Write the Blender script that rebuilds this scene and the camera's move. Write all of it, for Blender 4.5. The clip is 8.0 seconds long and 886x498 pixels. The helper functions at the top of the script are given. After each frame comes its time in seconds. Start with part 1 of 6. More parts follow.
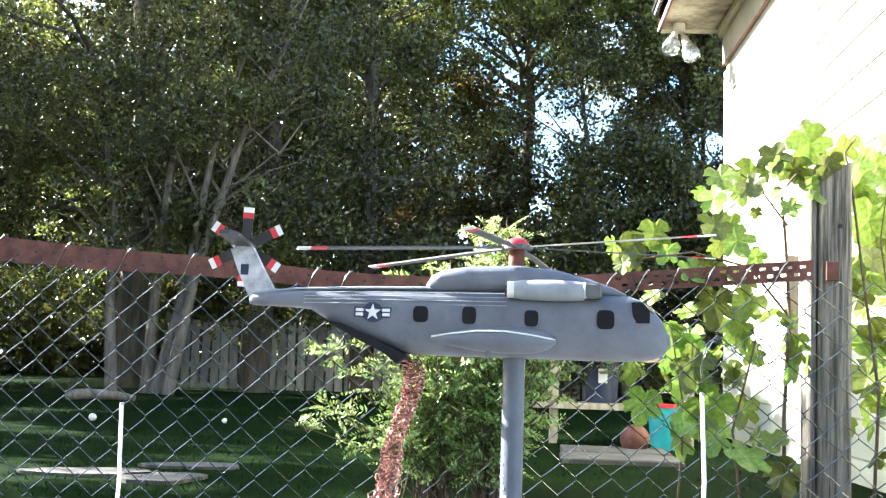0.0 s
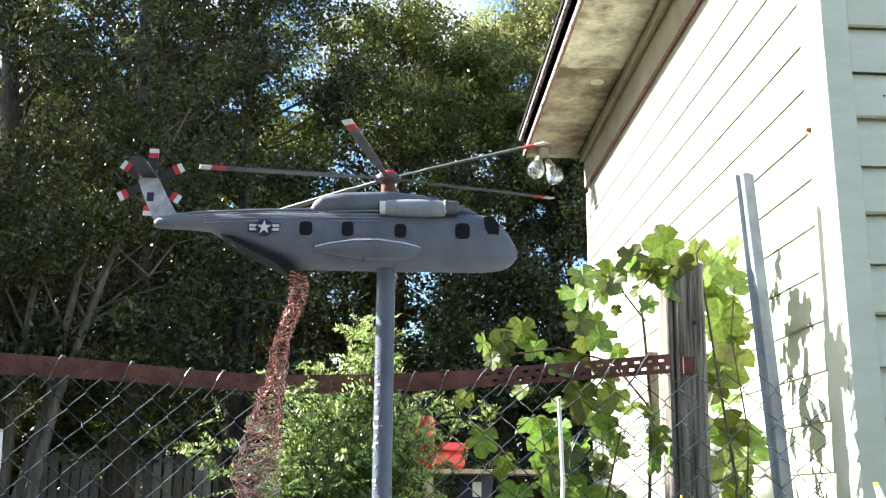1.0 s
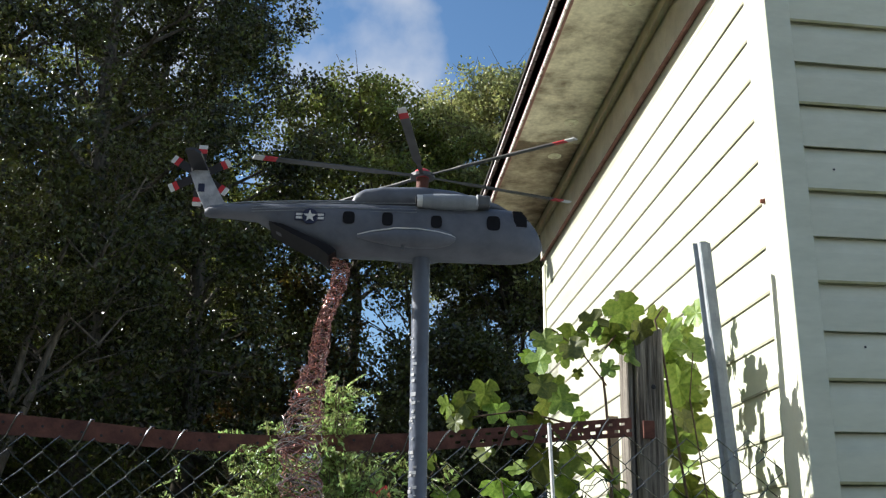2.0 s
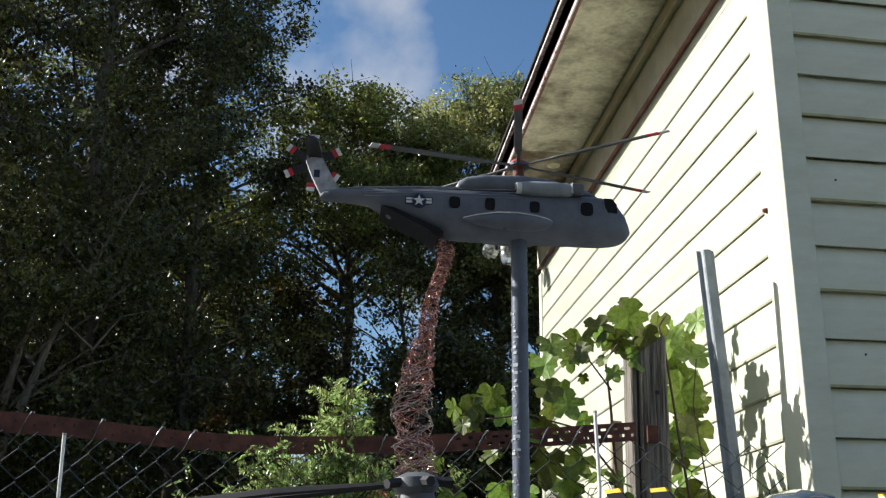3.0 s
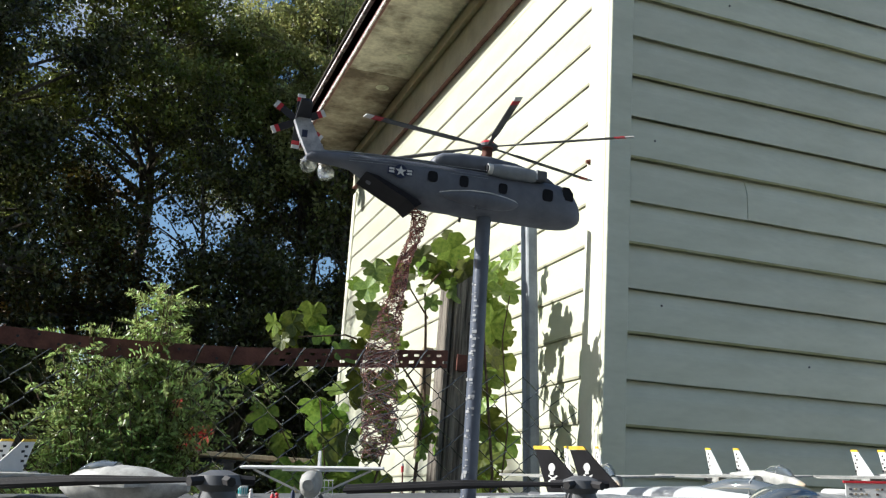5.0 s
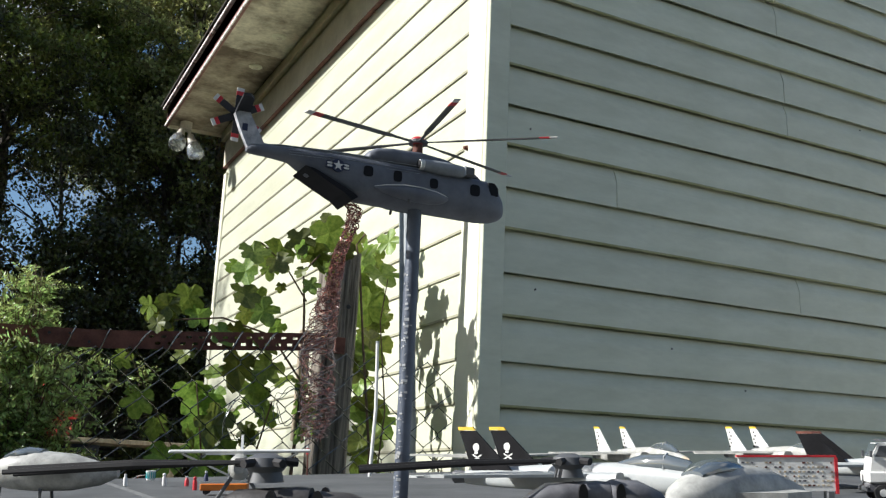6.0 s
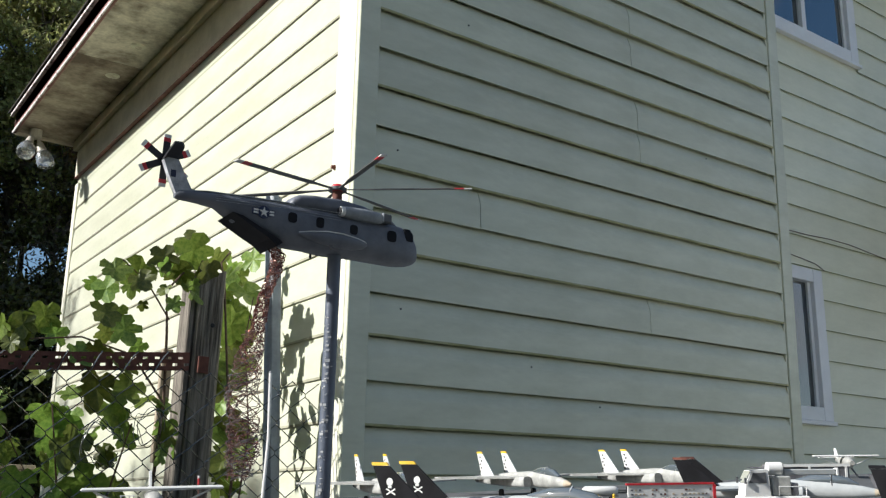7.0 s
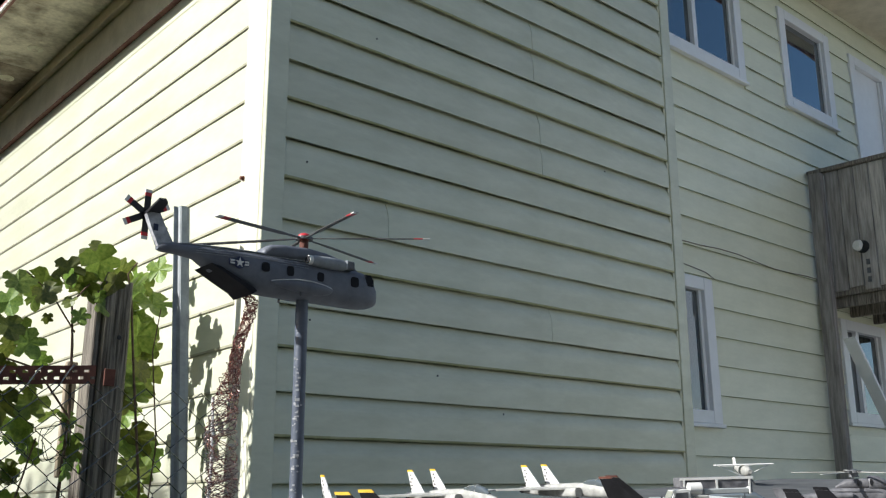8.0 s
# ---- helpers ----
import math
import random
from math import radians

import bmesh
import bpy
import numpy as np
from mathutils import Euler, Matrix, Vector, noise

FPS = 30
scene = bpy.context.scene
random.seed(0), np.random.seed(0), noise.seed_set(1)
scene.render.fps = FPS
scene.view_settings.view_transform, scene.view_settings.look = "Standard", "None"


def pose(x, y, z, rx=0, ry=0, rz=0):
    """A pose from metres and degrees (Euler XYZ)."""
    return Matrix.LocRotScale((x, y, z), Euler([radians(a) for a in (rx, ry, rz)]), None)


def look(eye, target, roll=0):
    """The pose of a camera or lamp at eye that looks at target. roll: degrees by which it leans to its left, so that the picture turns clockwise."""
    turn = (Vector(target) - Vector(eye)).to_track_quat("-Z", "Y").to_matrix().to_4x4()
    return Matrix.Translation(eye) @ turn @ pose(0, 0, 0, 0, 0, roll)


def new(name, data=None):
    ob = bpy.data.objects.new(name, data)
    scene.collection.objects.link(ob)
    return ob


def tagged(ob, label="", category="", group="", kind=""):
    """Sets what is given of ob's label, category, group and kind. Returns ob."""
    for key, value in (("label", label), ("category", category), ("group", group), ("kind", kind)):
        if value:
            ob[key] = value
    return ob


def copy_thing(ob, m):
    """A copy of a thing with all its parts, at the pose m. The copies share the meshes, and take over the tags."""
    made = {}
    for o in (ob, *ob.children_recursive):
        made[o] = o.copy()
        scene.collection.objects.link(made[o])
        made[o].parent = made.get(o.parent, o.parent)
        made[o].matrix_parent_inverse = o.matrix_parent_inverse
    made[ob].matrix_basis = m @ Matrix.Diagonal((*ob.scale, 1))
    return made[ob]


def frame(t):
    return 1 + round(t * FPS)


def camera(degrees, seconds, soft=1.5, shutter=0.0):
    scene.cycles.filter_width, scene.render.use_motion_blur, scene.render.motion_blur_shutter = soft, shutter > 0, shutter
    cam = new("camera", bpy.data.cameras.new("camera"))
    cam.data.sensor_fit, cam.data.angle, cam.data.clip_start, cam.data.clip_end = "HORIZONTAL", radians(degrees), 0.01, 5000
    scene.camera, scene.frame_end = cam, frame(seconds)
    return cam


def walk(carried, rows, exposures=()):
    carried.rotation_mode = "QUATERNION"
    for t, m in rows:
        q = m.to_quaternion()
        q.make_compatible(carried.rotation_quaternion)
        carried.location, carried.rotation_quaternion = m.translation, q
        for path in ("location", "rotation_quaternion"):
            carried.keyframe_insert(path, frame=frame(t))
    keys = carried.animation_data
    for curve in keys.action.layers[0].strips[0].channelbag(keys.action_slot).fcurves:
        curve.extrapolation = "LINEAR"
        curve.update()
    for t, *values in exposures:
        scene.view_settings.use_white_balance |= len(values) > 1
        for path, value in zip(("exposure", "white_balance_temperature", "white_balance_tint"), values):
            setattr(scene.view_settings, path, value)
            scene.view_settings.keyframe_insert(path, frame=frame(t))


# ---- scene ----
cam = camera(46.5, 8.0, 1.25)
PATH = [
    (0, (-0.146, 0.154, 0.574), (-0.306, 2.135, 0.792), 1.9),
    (0.5, (-0.116, 0.13, 0.474), (-0.242, 2.092, 0.837), -0.2),
    (1, (-0.141, 0.075, 0.43), (-0.061, 2.017, 0.903), 0.4),
    (1.5, (-0.172, 0.047, 0.391), (-0.008, 1.96, 0.951), 0.1),
    (1.7, (-0.179, 0.054, 0.378), (-0.012, 1.957, 0.969), 0.5),
    (2.8, (-0.271, 0.0, 0.323), (-0.095, 1.889, 0.956), 0.5),
    (3, (-0.284, 0.002, 0.32), (-0.094, 1.889, 0.955), 0.9),
    (3.5, (-0.318, 0.008, 0.307), (-0.064, 1.896, 0.918), 0.2),
    (4, (-0.387, -0.002, 0.313), (-0.04, 1.883, 0.884), 0.8),
    (4.5, (-0.437, -0.033, 0.336), (0.015, 1.841, 0.868), 3.1),
    (5, (-0.431, -0.04, 0.339), (0.152, 1.809, 0.829), 3.7),
    (5.2, (-0.416, -0.026, 0.339), (0.242, 1.801, 0.818), 2.7),
    (6.3, (-0.531, -0.066, 0.333), (0.359, 1.66, 0.812), 2.6),
    (6.5, (-0.543, -0.065, 0.336), (0.403, 1.629, 0.823), 2.3),
    (7, (-0.572, -0.076, 0.348), (0.495, 1.539, 0.852), 1.2),
    (7.5, (-0.6, -0.091, 0.365), (0.563, 1.453, 0.875), 1.0),
    (8, (-0.673, -0.112, 0.368), (0.5546, 1.3818, 0.879), -0.1),
]
EXPO = [(0, 3.12), (0.5, 2.75), (1.0, 2.12), (1.5, 1.38), (1.7, 1.18), (2.8, 0.74), (3.5, 0.70), (4.0, 0.72), (4.5, 0.72), (6.5, 0.52), (7.0, 0.50), (8.0, 0.54)]
walk(cam, [(t, look(eye, target, roll)) for t, eye, target, roll in PATH], EXPO)

# ---------------------------------------------------------------- light
SUN_TO = Vector((-0.805, 0.26, 0.53)).normalized()
world = bpy.data.worlds.new("sky")
scene.world = world
world.use_nodes = True
wn, wl = world.node_tree.nodes, world.node_tree.links
wn.clear()
sky = wn.new("ShaderNodeTexSky")
sky.sky_type, sky.sun_disc = "NISHITA", False
sky.sun_elevation = math.asin(SUN_TO.z)
sky.sun_rotation = math.atan2(SUN_TO.x, SUN_TO.y) % (2 * math.pi)
cloud_co = wn.new("ShaderNodeTexCoord")
cloud_noise = wn.new("ShaderNodeTexNoise")
cloud_noise.inputs["Scale"].default_value, cloud_noise.inputs["Detail"].default_value = 3.2, 9
cloud_ramp = wn.new("ShaderNodeValToRGB")
cloud_ramp.color_ramp.elements[0].position, cloud_ramp.color_ramp.elements[1].position = 0.515, 0.69
cloud_mix = wn.new("ShaderNodeMix")
cloud_mix.data_type = "RGBA"
cloud_mix.inputs["B"].default_value = (9.9, 9.8, 9.6, 1)
sky_bg = wn.new("ShaderNodeBackground")
sky_bg.inputs["Strength"].default_value = 0.05
sky_out = wn.new("ShaderNodeOutputWorld")
cloud_map = wn.new("ShaderNodeMapping")
cloud_map.inputs["Location"].default_value = (0.055, 0.0, -0.02)
wl.new(cloud_co.outputs["Generated"], cloud_map.inputs["Vector"])
wl.new(cloud_map.outputs["Vector"], cloud_noise.inputs["Vector"])
wl.new(cloud_noise.outputs["Fac"], cloud_ramp.inputs["Fac"])
wl.new(cloud_ramp.outputs["Color"], cloud_mix.inputs["Factor"])
sky_hue = wn.new("ShaderNodeHueSaturation")
sky_hue.inputs["Saturation"].default_value, sky_hue.inputs["Value"].default_value = 1.25, 1.66
wl.new(sky.outputs["Color"], sky_hue.inputs["Color"])
wl.new(sky_hue.outputs["Color"], cloud_mix.inputs["A"])
wl.new(cloud_mix.outputs["Result"], sky_bg.inputs["Color"])
wl.new(sky_bg.outputs["Background"], sky_out.inputs["Surface"])
sun = new("sun", bpy.data.lights.new("sun", "SUN"))
sun.data.energy, sun.data.angle, sun.data.color = 5.0, radians(0.55), (1.0, 0.99, 0.97)
sun.rotation_euler = SUN_TO.to_track_quat("Z", "Y").to_euler()


# ---------------------------------------------------------------- materials
def mat(name, a, b=None, rough=0.6, scale=20.0, metal=0.0, bump=0.0, fine=0.0, island=0.0, trans=0.0, stretch=(1, 1, 1), spread=(0.35, 0.65), spec=0.5):
    """Noise between two colours at a coarse and a fine scale, fine relief, and a tone that varies from piece to piece."""
    m = bpy.data.materials.new(name)
    m.use_nodes = True
    n, l = m.node_tree.nodes, m.node_tree.links
    bsdf = n["Principled BSDF"]
    b = b or a
    co = n.new("ShaderNodeTexCoord")
    mp = n.new("ShaderNodeMapping")
    mp.inputs["Scale"].default_value = stretch
    l.new(co.outputs["Object"], mp.inputs["Vector"])
    coarse = n.new("ShaderNodeTexNoise")
    coarse.inputs["Scale"].default_value, coarse.inputs["Detail"].default_value, coarse.inputs["Roughness"].default_value = scale, 6, 0.62
    l.new(mp.outputs["Vector"], coarse.inputs["Vector"])
    ramp = n.new("ShaderNodeValToRGB")
    ramp.color_ramp.elements[0].position, ramp.color_ramp.elements[1].position = spread
    ramp.color_ramp.elements[0].color, ramp.color_ramp.elements[1].color = (*a, 1), (*b, 1)
    l.new(coarse.outputs["Fac"], ramp.inputs["Fac"])
    colour = ramp.outputs["Color"]
    tiny = n.new("ShaderNodeTexNoise")
    tiny.inputs["Scale"].default_value, tiny.inputs["Detail"].default_value = scale * 9, 4
    l.new(mp.outputs["Vector"], tiny.inputs["Vector"])
    if fine or island:
        hsv = n.new("ShaderNodeHueSaturation")
        l.new(colour, hsv.inputs["Color"])
        value = n.new("ShaderNodeMapRange")
        value.inputs["To Min"].default_value, value.inputs["To Max"].default_value = 1 - fine, 1 + fine
        l.new(tiny.outputs["Fac"], value.inputs["Value"])
        tone = value.outputs["Result"]
        if island:
            geo = n.new("ShaderNodeNewGeometry")
            info = n.new("ShaderNodeObjectInfo")
            both = n.new("ShaderNodeMath")
            both.operation = "ADD"
            l.new(geo.outputs["Random Per Island"], both.inputs[0])
            l.new(info.outputs["Random"], both.inputs[1])
            wrap = n.new("ShaderNodeMath")
            wrap.operation = "FRACT"
            l.new(both.outputs[0], wrap.inputs[0])
            per = n.new("ShaderNodeMapRange")
            per.inputs["To Min"].default_value, per.inputs["To Max"].default_value = 1 - island, 1 + island
            l.new(wrap.outputs[0], per.inputs["Value"])
            times = n.new("ShaderNodeMath")
            times.operation = "MULTIPLY"
            l.new(tone, times.inputs[0])
            l.new(per.outputs["Result"], times.inputs[1])
            tone = times.outputs[0]
            shift = n.new("ShaderNodeMapRange")
            shift.inputs["To Min"].default_value, shift.inputs["To Max"].default_value = 0.5 - 0.05 * island, 0.5 + 0.05 * island
            l.new(wrap.outputs[0], shift.inputs["Value"])
            l.new(shift.outputs["Result"], hsv.inputs["Hue"])
        l.new(tone, hsv.inputs["Value"])
        colour = hsv.outputs["Color"]
    l.new(colour, bsdf.inputs["Base Color"])
    bsdf.inputs["Roughness"].default_value, bsdf.inputs["Metallic"].default_value = rough, metal
    bsdf.inputs["Specular IOR Level"].default_value = spec
    if bump:
        bp = n.new("ShaderNodeBump")
        bp.inputs["Strength"].default_value, bp.inputs["Distance"].default_value = bump, 0.004
        mixh = n.new("ShaderNodeMath")
        mixh.operation = "ADD"
        l.new(coarse.outputs["Fac"], mixh.inputs[0])
        l.new(tiny.outputs["Fac"], mixh.inputs[1])
        l.new(mixh.outputs[0], bp.inputs["Height"])
        l.new(bp.outputs["Normal"], bsdf.inputs["Normal"])
    if trans:
        tl = n.new("ShaderNodeBsdfTranslucent")
        l.new(colour, tl.inputs["Color"])
        mix = n.new("ShaderNodeMixShader")
        mix.inputs["Fac"].default_value = trans
        l.new(bsdf.outputs["BSDF"], mix.inputs[1])
        l.new(tl.outputs["BSDF"], mix.inputs[2])
        l.new(mix.outputs["Shader"], n["Material Output"].inputs["Surface"])
    return m


def glass_mat(name, tint=(0.02, 0.03, 0.04), rough=0.03):
    m = bpy.data.materials.new(name)
    m.use_nodes = True
    b = m.node_tree.nodes["Principled BSDF"]
    b.inputs["Base Color"].default_value = (*tint, 1)
    b.inputs["Roughness"].default_value, b.inputs["Specular IOR Level"].default_value = rough, 1.0
    b.inputs["Coat Weight"].default_value, b.inputs["Coat IOR"].default_value = 0.9, 1.8
    return m


SIDING = mat("painted_siding", (0.575, 0.582, 0.442), (0.670, 0.676, 0.535), 0.28, 3.5, bump=0.10, fine=0.07, island=0.04, stretch=(0.6, 0.6, 2.0))
# recess boards' colour raised to put more light on that wall
RECESS_SIDING = mat("brightened_siding", (0.70, 0.705, 0.54), (0.78, 0.78, 0.61), 0.40, 3.5, bump=0.06, fine=0.05, island=0.04, stretch=(0.6, 0.6, 2.0))
TRIM = mat("painted_trim", (0.70, 0.69, 0.54), (0.78, 0.77, 0.63), 0.5, 6, bump=0.04, fine=0.05)
SOFFIT = mat("soffit_board", (0.22, 0.18, 0.13), (0.68, 0.64, 0.52), 0.75, 3.4, bump=0.15, fine=0.35, spread=(0.36, 0.58))
STAINED = mat("stained_soffit_board", (0.13, 0.095, 0.065), (0.46, 0.40, 0.31), 0.75, 3.4, bump=0.15, fine=0.35, spread=(0.38, 0.62))
FRIEZE = mat("frieze_board", (0.50, 0.45, 0.34), (0.66, 0.60, 0.47), 0.7, 4, bump=0.08, fine=0.08)
FASCIA = mat("fascia_board", (0.17, 0.060, 0.052), (0.28, 0.13, 0.115), 0.6, 12, bump=0.1, fine=0.1)
DRIP = mat("drip_edge", (0.45, 0.42, 0.36), (0.62, 0.58, 0.5), 0.5, 15, fine=0.1)
PEELING = mat("peeling_white_paint", (0.16, 0.085, 0.075), (0.74, 0.70, 0.67), 0.7, 22, bump=0.4, fine=0.2, spread=(0.36, 0.50))
# lap underside darkened for the shade there, greened for mildew
LAPSHADE_DIRT = mat("shaded_mildewed_lap", (0.145, 0.175, 0.058), (0.28, 0.315, 0.15), 0.8, 4, fine=0.2, stretch=(1, 1, 0.2))
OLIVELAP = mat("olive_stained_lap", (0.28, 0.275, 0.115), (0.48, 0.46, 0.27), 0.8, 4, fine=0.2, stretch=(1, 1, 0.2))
# paler copy of the lap shade line, lightened for the sunlit west wall
WESTLAP = mat("sunlit_lap", (0.30, 0.29, 0.20), (0.46, 0.45, 0.34), 0.8, 4, fine=0.2, stretch=(1, 1, 0.2))
BOUNCE_PALE = mat("pale_bounce_slab", (0.48, 0.46, 0.42), (0.62, 0.60, 0.55), 0.9, 3, bump=0.4, fine=0.2)
SHINGLE = mat("roof_shingle", (0.05, 0.045, 0.04), (0.1, 0.09, 0.08), 0.9, 30, bump=0.3, fine=0.2)
WHITE = mat("white_vinyl", (0.76, 0.77, 0.78), (0.8, 0.81, 0.82), 0.35, 8, fine=0.03)
PANE = glass_mat("window_glass")
OLDWOOD = mat("weathered_wood", (0.055, 0.045, 0.034), (0.34, 0.30, 0.25), 0.85, 9, bump=1.0, fine=0.35, stretch=(9, 9, 0.4), island=0.12)
PALEWOOD = mat("pale_wood", (0.36, 0.29, 0.20), (0.55, 0.47, 0.35), 0.8, 8, bump=0.3, fine=0.15, stretch=(6, 6, 0.5), island=0.15)
GREYWOOD = mat("grey_boards", (0.25, 0.23, 0.205), (0.49, 0.46, 0.42), 0.85, 7, bump=0.4, fine=0.2, stretch=(6, 6, 0.5), island=0.35)
RUST = mat("rusty_steel", (0.085, 0.028, 0.02), (0.20, 0.075, 0.05), 0.8, 14, 0.1, bump=0.4, fine=0.25)
WIRE = mat("galvanised_wire", (0.10, 0.10, 0.096), (0.30, 0.305, 0.30), 0.25, 40, 0.9, fine=0.1)
GALV = mat("galvanised_post", (0.26, 0.28, 0.29), (0.42, 0.45, 0.46), 0.5, 9, 0.3, bump=0.05, fine=0.08)
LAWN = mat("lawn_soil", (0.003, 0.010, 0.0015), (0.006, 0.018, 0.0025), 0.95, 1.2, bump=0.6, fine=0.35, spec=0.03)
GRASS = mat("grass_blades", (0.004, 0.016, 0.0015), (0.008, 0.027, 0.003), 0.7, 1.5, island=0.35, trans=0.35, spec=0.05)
BARK = mat("bark", (0.05, 0.04, 0.03), (0.17, 0.14, 0.105), 0.9, 5, bump=0.6, fine=0.3, stretch=(3, 3, 0.6))
PALEBARK = mat("pale_bark", (0.09, 0.075, 0.055), (0.24, 0.20, 0.16), 0.9, 6, bump=0.5, fine=0.3, stretch=(3, 3, 0.6))
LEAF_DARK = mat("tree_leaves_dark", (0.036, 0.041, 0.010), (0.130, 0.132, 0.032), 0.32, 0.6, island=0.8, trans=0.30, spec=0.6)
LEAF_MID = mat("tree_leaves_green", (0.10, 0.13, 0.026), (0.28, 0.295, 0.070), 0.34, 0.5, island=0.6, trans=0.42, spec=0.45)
# leaf green lightened to carry the sunlight on the tall back crowns
LEAF_SUNLIT = mat("tree_leaves_sunlit", (0.22, 0.245, 0.075), (0.44, 0.44, 0.17), 0.40, 0.5, island=0.45, trans=0.5)
LEAF_AUTUMN = mat("tree_leaves_turning", (0.05, 0.06, 0.012), (0.16, 0.085, 0.02), 0.5, 0.5, island=0.5, trans=0.4)
VINE_LEAF = mat("vine_leaf", (0.11, 0.175, 0.028), (0.235, 0.295, 0.058), 0.42, 9, island=0.55, trans=0.38, bump=0.12, fine=0.1)
VINE_STEM = mat("vine_stem", (0.07, 0.04, 0.025), (0.16, 0.10, 0.06), 0.8, 30, bump=0.3, fine=0.2)
BUSH_LEAF = mat("bush_leaflets", (0.19, 0.265, 0.072), (0.46, 0.54, 0.20), 0.34, 3, island=0.75, trans=0.5, spec=0.6)
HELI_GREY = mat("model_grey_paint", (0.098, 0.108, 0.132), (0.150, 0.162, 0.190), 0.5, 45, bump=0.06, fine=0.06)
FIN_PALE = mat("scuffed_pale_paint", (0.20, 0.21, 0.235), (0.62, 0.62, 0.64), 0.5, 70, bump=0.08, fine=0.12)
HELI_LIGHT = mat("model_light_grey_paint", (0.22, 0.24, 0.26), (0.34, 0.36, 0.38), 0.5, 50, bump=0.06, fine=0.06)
FIN_BLACK = mat("matt_black_paint", (0.0035, 0.0035, 0.0045), (0.009, 0.009, 0.011), 0.65, 60, fine=0.1, spec=0.15)
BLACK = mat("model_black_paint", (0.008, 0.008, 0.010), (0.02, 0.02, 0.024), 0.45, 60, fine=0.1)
WINDOW_BLACK = mat("model_window_black", (0.005, 0.005, 0.007), (0.012, 0.012, 0.016), 0.6, 60, fine=0.1, spec=0.2)
RED = mat("model_red_paint", (0.5, 0.02, 0.03), (0.6, 0.04, 0.05), 0.4, 60, fine=0.06)
OFFWHITE = mat("model_white_paint", (0.66, 0.66, 0.63), (0.75, 0.75, 0.72), 0.5, 60, fine=0.06)
NAVY = mat("model_blue_paint", (0.012, 0.02, 0.06), (0.02, 0.03, 0.08), 0.5, 60)
YELLOW = mat("model_yellow_paint", (0.65, 0.40, 0.02), (0.75, 0.5, 0.05), 0.5, 60)
BLADE_DARK = mat("folded_blade_paint", (0.010, 0.009, 0.010), (0.026, 0.025, 0.026), 0.7, 60, fine=0.2)
BLADE_GREY = mat("model_blade_paint", (0.06, 0.06, 0.058), (0.12, 0.12, 0.115), 0.5, 60, fine=0.1)
POLE = mat("painted_pole", (0.075, 0.09, 0.12), (0.11, 0.13, 0.17), 0.4, 35, bump=0.12, fine=0.1)
CHIP = mat("bare_steel_chips", (0.30, 0.31, 0.32), (0.48, 0.49, 0.5), 0.4, 60, 0.4)
COPPER = mat("copper_wire", (0.17, 0.065, 0.055), (0.66, 0.36, 0.30), 0.22, 160, 0.85, fine=0.2, island=0.3)
STEELNET = mat("steel_wire", (0.16, 0.13, 0.12), (0.66, 0.60, 0.57), 0.2, 160, 0.9, fine=0.2)
DECK = mat("deck_paint", (0.055, 0.06, 0.062), (0.10, 0.105, 0.108), 0.8, 12, bump=0.1, fine=0.12)
JET_GREY = mat("jet_grey_paint", (0.36, 0.38, 0.38), (0.46, 0.48, 0.47), 0.45, 35, fine=0.06)
JET_PALE = mat("jet_pale_paint", (0.27, 0.27, 0.25), (0.50, 0.50, 0.465), 0.45, 55, fine=0.15)
DARKGREY = mat("dark_grey_paint", (0.075, 0.078, 0.085), (0.12, 0.125, 0.13), 0.5, 45, fine=0.1)
DARKER_GREY = mat("blackish_grey_paint", (0.022, 0.020, 0.020), (0.060, 0.056, 0.054), 0.6, 60, bump=0.1, fine=0.25)
MIDGREY = mat("mid_grey_paint", (0.07, 0.07, 0.078), (0.19, 0.19, 0.20), 0.5, 60, fine=0.2)
TYRE = mat("tyre_rubber", (0.012, 0.012, 0.012), (0.03, 0.03, 0.03), 0.8, 60)
CANOPY = glass_mat("canopy_glass", (0.10, 0.12, 0.13), 0.05)
LENS = glass_mat("lamp_lens", (0.80, 0.82, 0.82), 0.18)
LENS.node_tree.nodes["Principled BSDF"].inputs["Transmission Weight"].default_value = 0.75
REDPLASTIC = mat("red_plastic", (0.60, 0.035, 0.04), (0.68, 0.06, 0.06), 0.4, 8, fine=0.05)
TEAL = mat("teal_plastic", (0.02, 0.32, 0.34), (0.04, 0.42, 0.42), 0.4, 8)
ORANGE = mat("orange_paint", (0.62, 0.16, 0.02), (0.7, 0.22, 0.03), 0.5, 60, fine=0.08)
STONE = mat("pale_concrete", (0.05, 0.047, 0.04), (0.115, 0.105, 0.09), 0.9, 7, bump=0.4, fine=0.2)


# ---------------------------------------------------------------- mesh helpers
def data_of(name, verts, faces, material, smooth=False):
    me = bpy.data.meshes.new(name)
    me.from_pydata([tuple(map(float, v)) for v in verts], [], [tuple(map(int, f)) for f in faces])
    me.materials.append(material)
    if smooth:
        me.polygons.foreach_set("use_smooth", [True] * len(me.polygons))
    me.update()
    return me


def under(ob, parent, label=""):
    if parent is not None:
        ob.parent = parent
    if label:
        ob["label"] = label
    return ob


def part(name, bm, material, parent=None, label="", smooth=False, at=None):
    me = bpy.data.meshes.new(name)
    bmesh.ops.recalc_face_normals(bm, faces=bm.faces)
    bm.to_mesh(me)
    bm.free()
    me.materials.append(material)
    if smooth:
        me.polygons.foreach_set("use_smooth", [True] * len(me.polygons))
        me.set_sharp_from_angle(angle=radians(40))
    ob = under(new(name, me), parent, label)
    if at is not None:
        ob.matrix_basis = at
    return ob


